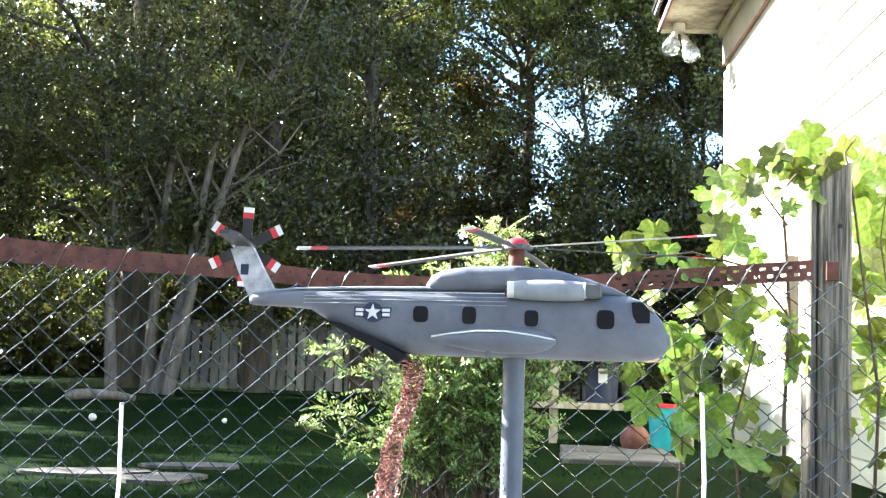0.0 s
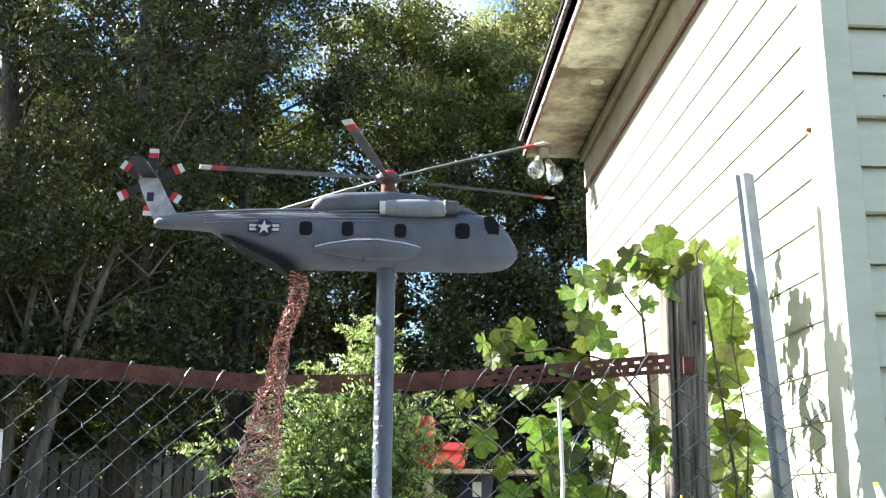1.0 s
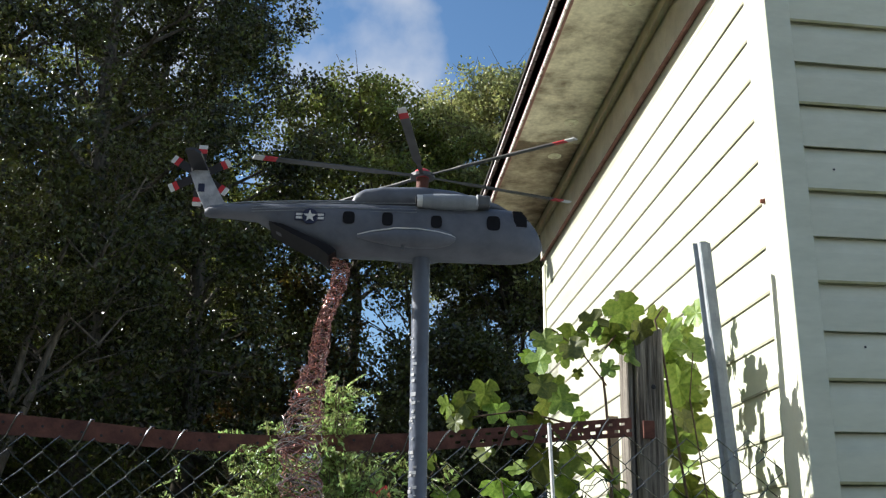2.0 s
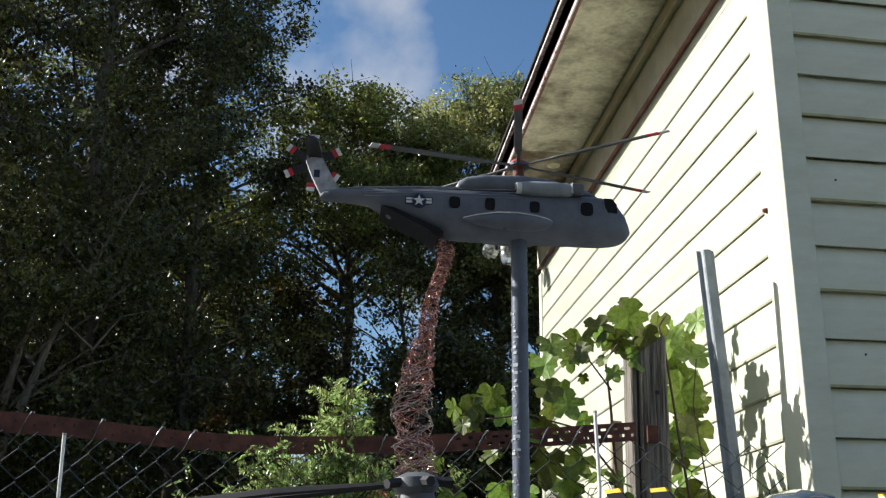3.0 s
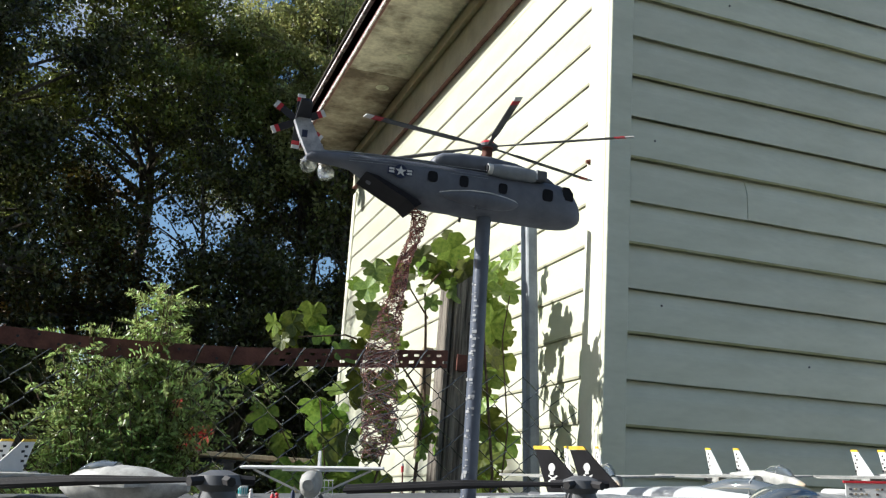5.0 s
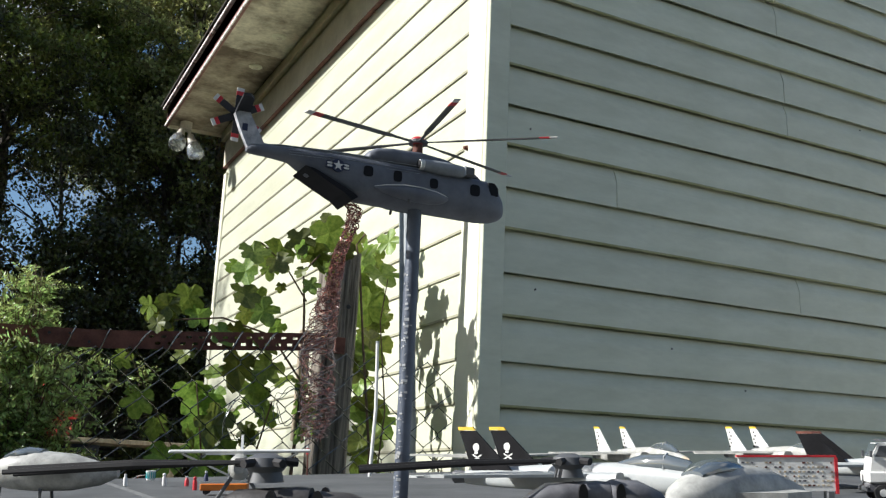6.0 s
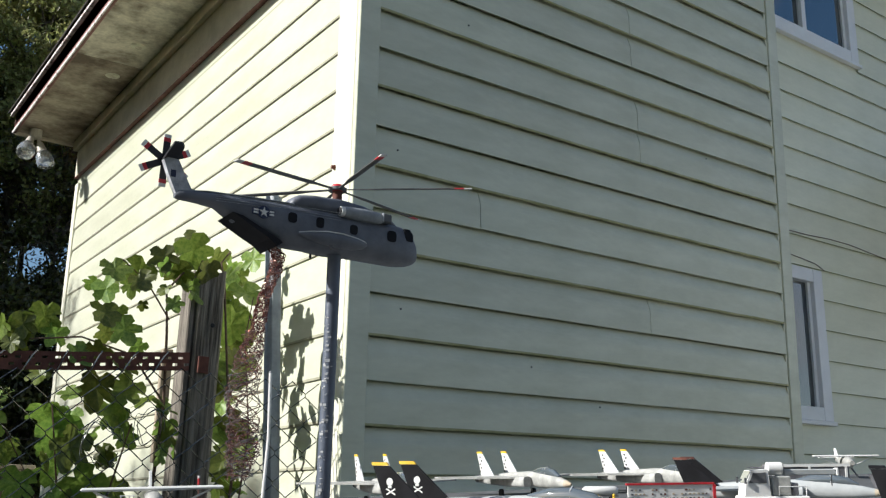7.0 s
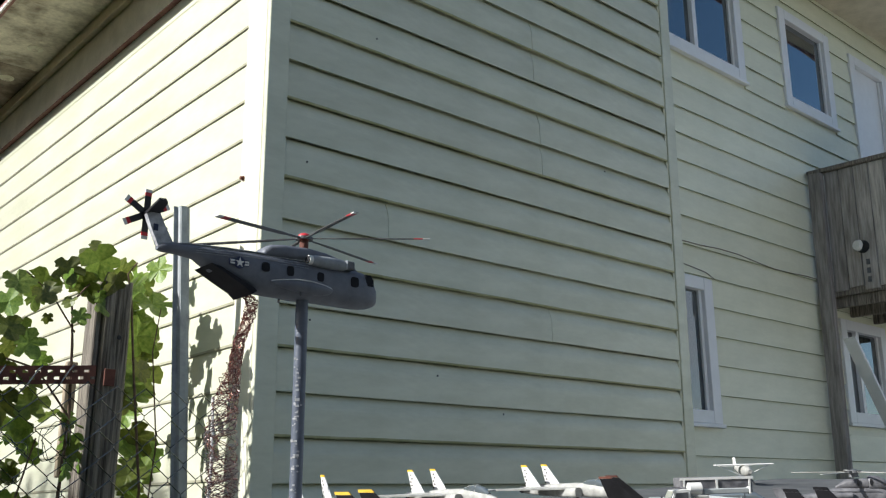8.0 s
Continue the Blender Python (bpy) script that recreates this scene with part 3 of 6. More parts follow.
def window(name, x0, x1, z0, z1, y, label, mullions=(), fill=PANE):
    w = thing(name, south(0, 0, 0), label, "window", kind="structure")
    f = 0.10
    for n_, b in (("window_frame", (x0 - 0.02, x0 + f, z0, z1)), ("window_frame", (x1 - f, x1 + 0.02, z0, z1)), ("window_frame", (x0 + f, x1 - f, z1 - f, z1)), ("window_frame", (x0 + f, x1 - f, z0, z0 + f))):
        part(n_, boxed(b[0], b[1], y - 0.035, y + 0.06, b[2], b[3], 0.004), WHITE, w)
    part("window_sill", boxed(x0 - 0.04, x1 + 0.04, y - 0.05, y - 0.002, z0 - 0.03, z0 - 0.001, 0.004), WHITE, w)
    xs = [x0 + f, *mullions, x1 - f]
    for m_ in mullions:
        part("mullion", boxed(m_ - 0.03, m_ + 0.03, y - 0.02, y + 0.05, z0 + f, z1 - f, 0.003), WHITE, w)
    for a, b in zip(xs, xs[1:]):
        part("pane", boxed(a, b, y + 0.02, y + 0.026, z0 + f, z1 - f), fill, w)
        part("inner_frame", boxed(a, a + 0.035, y, y + 0.018, z0 + f, z1 - f), WHITE, w)
        part("inner_frame", boxed(b - 0.035, b, y, y + 0.018, z0 + f, z1 - f), WHITE, w)
    # black sheet added behind the panes across the whole opening
    part("black_backing", boxed(x0 + f, x1 - f, y + 0.12, y + 0.13, z0 + f, z1 - f), BLACK, w)
    return w


window("window_1", *LOWER, RY, "narrow white vinyl window beside the corner board")
window("window_2", *UPPER, RY, "white vinyl double window of the upper storey", (6.21,))
window("window_3", *UPPER2, RY, "white vinyl window of the upper storey")
window("door_1", *UDOOR, RY, "white upper door behind the balcony", fill=WHITE)
window("window_4", *LDOOR, RY, "white vinyl window under the balcony", (8.70,))

# balcony of weathered boards
balcony = thing("balcony", south(7.96, RY, 2.40, True), "weathered grey wooden balcony with boarded sides on a post", "balcony")
# darker wood on floor and added joists puts shade under the balcony
part("floor", boxed(0, 2.1, -1.25, -0.03, -0.06, 0.0), OLDWOOD, balcony)
for i in range(5):
    part("joist", boxed(0.04 + 0.5 * i, 0.085 + 0.5 * i, -1.24, -0.04, -0.16, -0.062, 0.004), OLDWOOD, balcony)
for i in range(1, 9):
    part("side_board", boxed(-0.02, 0.005, -0.14 * i - 0.165, -0.14 * i - 0.032, -0.04 + 0.02 * (i % 3), 1.12, 0.004), GREYWOOD, balcony)
for i in range(15):
    part("front_board", boxed(0.14 * i + 0.006, 0.14 * i + 0.138, -1.30, -1.275, -0.03 + 0.015 * (i % 2), 1.12, 0.004), GREYWOOD, balcony)
part("handrail", boxed(-0.05, 0.06, -1.34, -0.02, 1.125, 1.165, 0.005), OLDWOOD, balcony)
part("handrail", boxed(0.062, 2.1, -1.34, -1.24, 1.125, 1.165, 0.005), OLDWOOD, balcony)
part("post", boxed(-0.08, -0.002, -0.165, -0.04, -2.36, 1.12, 0.006), GREYWOOD, balcony)
part("post", boxed(2.0, 2.1, -1.24, -1.14, -2.36, -0.07, 0.006), OLDWOOD, balcony)
spot = bmesh.new()
disc(spot, (-0.055, -0.47, 0.35), (-1, 0, 0), 0.060, 0.07, 16, 0.045)
wall_lamp = part("wall_lamp", spot, BLACK, balcony, "black round lamp with a pale lens")
spot = bmesh.new()
disc(spot, (-0.105, -0.455, 0.35), (-1, 0.35, 0), 0.052, 0.03, 16, 0.040)
part("lens", spot, OFFWHITE, wall_lamp)
for z in (0.02, 0.10, 0.18):
    part("bracket", boxed(-0.035, -0.021, -0.52, -0.49, z, z + 0.05, 0.002), DARKGREY, balcony)

cable = bmesh.new()
cable_at = south(0, 0, 0)
tube(cable, [(SX + 0.02, RY - 0.03, 2.40)] + [(SX + 0.2 + 0.3 * i, RY - 0.03, 2.40 - 0.016 * math.sin(i * 1.3) - 0.004 * i) for i in range(10)], 0.0035, 5)
tube(cable, [(SX + 0.02, RY - 0.03, 2.20), (5.7, RY - 0.03, 2.20), (6.05, RY - 0.03, 2.17), (6.17, RY - 0.03, 2.13)], 0.0035, 5)
tagged(part("cable", cable, VINE_STEM, at=cable_at), "thin dark cable drooping along the clapboards", "cable")

leaning = thing("board", pose(8.86, 4.34, 0.0), "white painted board leaning below the balcony", "board")
lean_dir = Vector((-1.06, 0.20, 1.88))
part("plank", boxed(-0.065, 0.065, -0.012, 0.012, 0.0, lean_dir.length + 0.05, 0.003, lean_dir.to_track_quat("Z", "Y").to_matrix().to_4x4()), WHITE, leaning)


# ---------------------------------------------------------------- chain-link fence
FY = 4.16
rail_rows = [(-3.4, 1.10, 0.11), (-2.3, 0.975, 0.10), (-1.9, 0.945, 0.090), (-1.5, 0.927, 0.080), (-1.2, 0.908, 0.074), (-0.9, 0.880, 0.070), (-0.5, 0.870, 0.070), (0.0, 0.886, 0.072), (0.45, 0.924, 0.074), (0.75, 0.952, 0.076), (1.06, 0.980, 0.078)]


def rail_at(x):
    for (xa, za, ha), (xb, zb, hb) in zip(rail_rows, rail_rows[1:]):
        if xa <= x <= xb:
            f = (x - xa) / (xb - xa)
            return za + f * (zb - za), ha + f * (hb - ha)
    return (rail_rows[-1][1], rail_rows[-1][2]) if x > 0 else (rail_rows[0][1], rail_rows[0][2])


fence = thing("chain_link_fence", pose(0, FY, 0), "chain-link fence hung on a sagging rusty perforated steel rail", "fence")
rail_bm = bmesh.new()


def rail_piece(bm, x0, x1, f0, f1, y0, y1):
    (za, ha), (zb, hb) = rail_at(x0), rail_at(x1)
    vs = []
    for y in (y0, y1):
        for x, z, h in ((x0, za, ha), (x1, zb, hb)):
            vs += [bm.verts.new((x, y, z - h / 2 + f0 * h)), bm.verts.new((x, y, z - h / 2 + f1 * h))]
    a, b, c, d, e, f, g, h = vs
    for q in ((a, c, d, b), (e, f, h, g), (a, b, f, e), (c, g, h, d), (b, d, h, f), (a, e, g, c)):
        bm.faces.new(q)


x = -3.4
while x < 0.05:
    rail_piece(rail_bm, x, x + 0.15, 0, 1, 0.012, 0.018)
    rail_piece(rail_bm, x, x + 0.15, 0.94, 1, 0.0185, 0.05)
    x += 0.15
while x < 0.94:
    for f0, f1 in ((0, 0.24), (0.40, 0.62), (0.76, 1.0)):
        rail_piece(rail_bm, x, x + 0.05, f0, f1, 0.012, 0.018)
    rail_piece(rail_bm, x, x + 0.028, 0.24, 0.40, 0.012, 0.018)
    rail_piece(rail_bm, x + 0.022, x + 0.05, 0.62, 0.76, 0.012, 0.018)
    x += 0.05
rail = part("rail", rail_bm, RUST, fence, "rusty red-brown perforated steel strip")
rivet_bm = bmesh.new()
disc(rivet_bm, (0, 0, 0), (0, -1, 0), 0.006, 0.004, 6)
rivet = part("rivet", rivet_bm, BLACK, fence)
rng = np.random.default_rng(11)
for i, x in enumerate(np.arange(-2.2, 0.05, 0.075)):
    z, h = rail_at(x)
    ob = rivet if i == 0 else under(new("rivet", rivet.data), fence)
    ob.location = (x, 0.0115, z + h * rng.uniform(-0.25, 0.3))

W = 0.130
for k in range(-54, 24):
    pts = []
    x_mid = (k + 0.5) * W / 2
    top = rail_at(x_mid)[0] - rail_at(x_mid)[1] / 2 - 0.005 if x_mid < 1.03 else 0.93
    if x_mid < 1.0:
        top += rail_at(x_mid)[1] * 0.2
    n = int(top / (W / 2)) + 1
    for j in range(n + 1):
        px = (k + ((j + k) % 2)) * W / 2
        wob = 0.010 * noise.noise(Vector((px * 2.1, j * 0.3, 0.7)))
        z = top - j * W / 2
        side = -0.003 if (j + k) % 2 else 0.003
        if j:
            pts.append((px + wob, side * 0.4 - 0.004, z + 0.008))
        pts.append((px + wob, side - 0.004, z - 0.004))
    part("wire", tubed(pts, 0.0023, 5), WIRE, fence, smooth=True)
# hooked ends over the rail, one for each second diamond
rng = np.random.default_rng(5)
for x in [-2.3, -2.02, -1.76, -1.49, -1.21, -0.989, -0.862] + list(np.arange(-0.1, 0.93, 0.13)):
    z, h = rail_at(x)
    lean_x = rng.uniform(0.015, 0.045)
    hook = [(x - 0.045, -0.005, z - h / 2 - 0.045), (x - 0.012, -0.006, z - h / 2 - 0.004), (x + lean_x * 0.6, -0.004, z + h * 0.28), (x + lean_x, 0.002, z + h / 2 + 0.004), (x + lean_x + 0.006, 0.02, z + h / 2 + 0.007), (x + lean_x + 0.008, 0.03, z + h * 0.2)]
    part("wire_tie", tubed(hook, 0.0034, 6), WIRE, fence, smooth=True)

# timber end post with a split face
post = thing("fence_post", pose(1.055, 4.36, 0, 0, 0.8, 4), "weathered split grey timber fence post", "fence post")
pb = bmesh.new()
n_r, n_z = 48, 30
rings = []
for j in range(n_z + 1):
    z = -0.05 + 1.46 * j / n_z
    ring = []
    for i in range(n_r):
        a = 2 * math.pi * (i + 0.5) / n_r
        c, s = math.cos(a), math.sin(a)
        r = 0.070 * (abs(c) ** 5 + abs(s) ** 5) ** (-1 / 5)
        r *= 1 + 0.05 * noise.noise(Vector((c * 5, s * 5, z * 1.0))) - 0.03 * max(0, noise.noise(Vector((c * 9, s * 9, z * 0.6)))) - 0.10 * max(0, 1 - abs(math.sin((a - 4.45) / 2)) * 9)
        zz = z + (0.055 * noise.noise(Vector((c * 2.2, s * 2.2, 5))) if j == n_z else 0)
        ring.append(pb.verts.new((r * c, r * s, zz)))
    rings.append(ring)
for a, b in zip(rings, rings[1:]):
    for i in range(n_r):
        pb.faces.new((a[i], a[(i + 1) % n_r], b[(i + 1) % n_r], b[i]))
pb.faces.new(rings[-1])
part("timber", pb, OLDWOOD, post)
part("split_slab", boxed(-0.100, -0.071, -0.05, 0.05, -0.05, 1.375, 0.006), OLDWOOD, post)
part("pale_batten", boxed(-0.155, -0.105, 0.06, 0.085, 0.55, 1.05, 0.004), PALEWOOD, post, "pale nailed batten")
knot = bmesh.new()
disc(knot, (0.012, -0.0705, 1.16), (0, -1, 0), 0.013, 0.006, 12, 0.008)
part("knot", knot, BLACK, post)
band = bmesh.new()
box(band, -0.045, 0.005, -0.080, -0.071, 0.94, 1.015, 0.002)
part("rail_end", band, RUST, post)

# slotted galvanised post, leaning
steel = thing("steel_post", pose(1.436, 4.280, 0, 0, -3.2, 0), "leaning galvanised steel channel post", "metal post")
sb = bmesh.new()
slab([(-0.040, -0.005), (-0.020, -0.005), (-0.014, -0.03), (0.014, -0.03), (0.020, -0.005), (0.040, -0.005), (0.040, 0.0), (0.024, 0.0), (0.017, -0.025), (-0.017, -0.025), (-0.024, 0.0), (-0.040, 0.0)], -0.05, 1.81, sb)
part("channel", sb, GALV, steel)


# ---------------------------------------------------------------- vine on the fence
def vine_leaf_mesh(seed):
    r = random.Random(seed)
    lobes = [(0.0, 0.12), (0.17, -0.04), (0.38, 0.04), (0.50, 0.30), (0.33, 0.38), (0.50, 0.55), (0.46, 0.80), (0.24, 0.72), (0.20, 0.92), (0.0, 1.10)]
    right = [(x * r.uniform(0.85, 1.15), y * r.uniform(0.93, 1.07)) for x, y in lobes]
    dense = []
    for (xa, ya), (xb, yb) in zip(right, right[1:]):
        for k in range(3):
            f = k / 3
            tooth = 0.022 if k == 1 else 0.0
            dense.append((xa + f * (xb - xa) + tooth, ya + f * (yb - ya)))
    dense.append(right[-1])
    left = [(-x * r.uniform(0.9, 1.1), y) for x, y in dense[1:-1]][::-1]
    rim = dense + left
    verts = [(0, 0.45, 0)] + [(x, y, -0.25 * abs(x) ** 1.5 * 0.8 + 0.05 * math.sin(7 * y + seed) - 0.22 * (y - 0.4) ** 2) for x, y in rim]
    n = len(rim)
    return data_of("leaf", verts, [(0, 1 + i, 1 + (i + 1) % n) for i in range(n)], VINE_LEAF)


LEAVES = [vine_leaf_mesh(s) for s in range(4)]
vine = thing("vine", pose(0, 0, 0), "climbing vine with large lobed green leaves on the fence post", "vine")
rnd = random.Random(21)


def vine_leaf(x, y, z, size, face=None):
    """One leaf, hanging from its stalk, its face mostly towards the light and the yard."""
    size *= 0.86
    ob = under(new("leaf", rnd.choice(LEAVES)), vine)
    turn = Euler((radians(-90 + rnd.gauss(0, 36)), radians(rnd.uniform(-35, 35)), radians(rnd.gauss(-12, 32)))).to_matrix().to_4x4()
    ob.matrix_basis = Matrix.Translation((x, y, z + 0.45 * size)) @ turn @ Matrix.Scale(size, 4)


# single large leaves: x, z, size, y
for x, z, size, y in (
    (0.593, 1.32, 0.15, 4.24), (0.757, 1.33, 0.18, 4.26), (0.70, 1.28, 0.13, 4.22), (0.932, 1.47, 0.19, 4.27), (0.878, 1.36, 0.15, 4.25), (0.814, 1.42, 0.14, 4.26), (1.026, 1.54, 0.15, 4.40), (1.28, 1.44, 0.24, 4.58),
    (1.35, 1.37, 0.20, 4.64), (1.20, 1.52, 0.17, 4.54), (1.31, 1.22, 0.23, 4.56), (1.38, 1.02, 0.24, 4.60), (1.36, 0.70, 0.17, 4.58), (0.57, 1.13, 0.15, 4.22), (0.643, 1.07, 0.14, 4.2), (0.60, 0.83, 0.18, 4.24),
    (0.755, 0.82, 0.17, 4.25), (0.69, 1.28, 0.10, 4.26), (0.859, 0.78, 0.10, 4.27), (0.611, 0.62, 0.16, 4.24), (0.679, 0.92, 0.14, 4.24), (0.54, 0.92, 0.14, 4.25), (0.257, 1.06, 0.12, 4.22), (0.352, 1.10, 0.15, 4.22), (0.186, 1.05, 0.11, 4.24),
    (0.45, 0.62, 0.22, 4.24), (0.54, 0.58, 0.20, 4.22), (0.39, 0.70, 0.15, 4.25), (0.62, 0.42, 0.22, 4.2), (0.28, 1.0, 0.13, 4.26)):
    vine_leaf(x, y, z, size)
# smaller leaves round them: middle x, z, spread in x and z, how many, size, middle y
for cx, cz, sx, sz, count, size, cy in (
    (0.92, 1.38, 0.14, 0.06, 6, 0.12, 4.28), (0.70, 1.27, 0.10, 0.05, 4, 0.11, 4.26), (1.32, 1.34, 0.08, 0.12, 8, 0.15, 4.72), (0.82, 1.24, 0.08, 0.06, 4, 0.08, 4.26), (0.40, 1.03, 0.16, 0.05, 6, 0.11, 4.24),
    (0.80, 0.66, 0.16, 0.14, 9, 0.12, 4.26), (0.74, 0.42, 0.18, 0.14, 5, 0.14, 4.26), (1.40, 0.85, 0.05, 0.20, 6, 0.14, 4.80), (1.42, 1.30, 0.05, 0.20, 8, 0.13, 4.85), (0.50, 0.72, 0.10, 0.16, 3, 0.12, 4.26), (0.50, 0.42, 0.12, 0.16, 3, 0.13, 4.28), (1.30, 0.40, 0.08, 0.14, 6, 0.14, 4.5)):
    for _ in range(count):
        vine_leaf(rnd.gauss(cx, sx * 0.75), cy + rnd.uniform(-0.06, 0.07), rnd.gauss(cz, sz * 0.75), size * rnd.uniform(0.7, 1.2))
for cx, cz, sx, sz, count, size, cy in ((0.66, 0.62, 0.10, 0.16, 4, 0.15, 4.24), (0.45, 0.40, 0.15, 0.10, 4, 0.15, 4.24), (0.72, 0.98, 0.10, 0.05, 2, 0.13, 4.24), (1.25, 0.95, 0.05, 0.10, 5, 0.17, 4.47), (1.26, 0.55, 0.05, 0.12, 5, 0.17, 4.47)):
    for _ in range(count):
        vine_leaf(rnd.gauss(cx, sx * 0.75), cy + rnd.uniform(-0.05, 0.12), rnd.gauss(cz, sz * 0.75), size * rnd.uniform(0.7, 1.25))
for x, z, size in ((0.20, 0.66, 0.15), (0.27, 0.56, 0.13), (0.33, 0.44, 0.16), (0.13, 0.82, 0.10), (0.40, 0.53, 0.12), (0.36, 0.86, 0.11), (0.47, 0.95, 0.13)):
    vine_leaf(x, 4.21, z, size)

for pts, r in (
    ([(0.86, 4.25, -0.02), (0.85, 4.22, 0.4), (0.88, 4.25, 0.8), (0.86, 4.23, 1.1), (0.85, 4.25, 1.28), (0.93, 4.27, 1.38)], 0.008),
    ([(1.20, 4.30, 0.0), (1.22, 4.27, 0.5), (1.17, 4.30, 1.0), (1.14, 4.32, 1.35), (1.12, 4.33, 1.46), (1.16, 4.33, 1.52)], 0.007),
    ([(0.87, 4.24, 0.8), (0.72, 4.22, 0.98), (0.5, 4.2, 1.03), (0.3, 4.2, 1.0)], 0.005), ([(0.87, 4.24, 1.15), (0.76, 4.24, 1.3), (0.64, 4.22, 1.38)], 0.004),
    ([(0.7, 4.24, 0.0), (0.66, 4.23, 0.35), (0.75, 4.24, 0.7)], 0.006), ([(0.45, 4.24, 0.0), (0.48, 4.23, 0.4), (0.42, 4.22, 0.75)], 0.005),
    ([(0.45, 4.24, 0.3), (0.34, 4.22, 0.5), (0.21, 4.21, 0.72), (0.12, 4.22, 0.88)], 0.003),
    ([(1.24, 4.25, 0.3), (1.27, 4.24, 0.7), (1.22, 4.23, 1.1), (1.25, 4.24, 1.3)], 0.004)):
    part("stem", tubed(pts, r, 6, [1 - 0.5 * i / len(pts) for i in range(len(pts))]), VINE_STEM, vine, smooth=True)


# ---------------------------------------------------------------- feathery bush behind the fence
def frond_bush(name, base, stems, seed, spread, height, label):
    b = thing(name, pose(*base), label, "bush")
    r = random.Random(seed)
    wood = bmesh.new()
    pos, size, along = [], [], []
    for _ in range(stems):
        a, tilt = r.uniform(0, 6.283), abs(r.gauss(0, 0.5))
        reach = spread * min(tilt, 1.1)
        h = height * r.uniform(0.45, 1.0) * (1 - 0.35 * min(tilt, 1.1))
        tip = Vector((reach * math.cos(a), 0.55 * reach * math.sin(a), h))
        mid = Vector((tip.x * 0.35, tip.y * 0.35, h * 0.6))
        pts = [Vector((r.gauss(0, 0.05), r.gauss(0, 0.04), 0)), mid, tip]
        tube(wood, pts, 0.004, 4, True, [1, 0.7, 0.3])
        for _ in range(13):
            f = r.uniform(0.2, 1.0)
            p = pts[0].lerp(mid, f * 2) if f < 0.5 else mid.lerp(tip, f * 2 - 1)
            d = Vector((r.gauss(0, 1), r.gauss(0, 1), r.uniform(-0.2, 1.0))).normalized()
            length = r.uniform(0.08, 0.19)
            s = d.cross(Vector((r.gauss(0, 1), r.gauss(0, 1), r.gauss(0, 1)))).normalized()
            pairs = 9
            for k in range(pairs):
                q = p + d * length * (0.2 + 0.8 * k / pairs) + Vector((0, 0, -0.03 * (k / pairs) ** 2))
                for sign in (-1, 1):
                    pos.append(q + s * sign * 0.013 * (1.2 - 0.6 * k / pairs))
                    size.append(r.uniform(0.018, 0.033) * (1.25 - 0.6 * k / pairs))
                    along.append(tuple(s * sign + d * 0.7))
    part("branching", wood, VINE_STEM, b)
    me = leaf_cards("foliage", np.array([tuple(p) for p in pos]), np.array(size), BUSH_LEAF, np.random.default_rng(seed), 0.15, 0.40, np.array(along))
    under(new("foliage", me), b)
    return b


frond_bush("bush", (-0.25, 4.22, 0), 80, 3, 0.46, 1.24, "bright green feathery shrub growing through the fence")
frond_bush("bush", (-0.48, 4.24, 0), 50, 4, 0.62, 1.06, "low green feathery shrub beside the fence")


# loose wire hung in coils on the fence
rnd = random.Random(4)
for cx, cz, rad in ((0.605, 0.60, 0.085), (0.79, 0.68, 0.06)):
    coil = thing("wire_coil", pose(cx, 4.135, cz), "loose coil of pale wire hung on the fence", "wire coil", "wire coils")
    for turn in range(3):
        k0, r0 = rnd.uniform(0, 6), rad * rnd.uniform(0.8, 1.15)
        loop = [(r0 * math.cos(a) * (1 + 0.12 * math.sin(2 * a + k0)), 0.010 * math.sin(a + k0) - 0.004 * turn, r0 * 1.15 * math.sin(a) + 0.02 * math.sin(3 * a + k0)) for a in [0.24 * k for k in range(25)]]
        part("wire_turn", tubed(loop, 0.0016, 5), WIRE, coil, smooth=True)


# ---------------------------------------------------------------- the yard behind
picket = thing("picket_fence", pose(-6.0, 17.6, 0, 0, 0, 6), "weathered grey board fence at the back of the yard", "fence")
pm = data_of("board", [(a, b, c) for a in (0, 0.13) for b in (0, 0.02) for c in (0, 1)], [(0, 1, 3, 2), (4, 6, 7, 5), (0, 4, 5, 1), (2, 3, 7, 6), (1, 5, 7, 3), (0, 2, 6, 4)], GREYWOOD)
rng = np.random.default_rng(9)
for i in range(46):
    o = under(new("board", pm), picket)
    o.matrix_basis = Matrix.Translation((0.165 * i, 0.03 * (i % 2), -0.02)) @ Matrix.Rotation(rng.normal(0, 0.012), 4, "Y") @ Matrix.Diagonal((1, 1, 1.16 + rng.normal(0, 0.03), 1))
for z in (0.35, 1.0):
    part("fence_rail", boxed(-0.1, 7.7, 0.052, 0.09, z, z + 0.08), GREYWOOD, picket)

log = thing("log", pose(-4.95, 11.7, 0.05, 0, 0, 8), "pale fallen log on the lawn", "log")
part("trunk", tubed([(-0.38, 0, 0), (-0.15, 0.03, 0.03), (0.2, 0, 0.02), (0.40, -0.05, 0.0)], 0.065, 10, [1.1, 1, 0.8, 0.6]), PALEBARK, log, smooth=True)
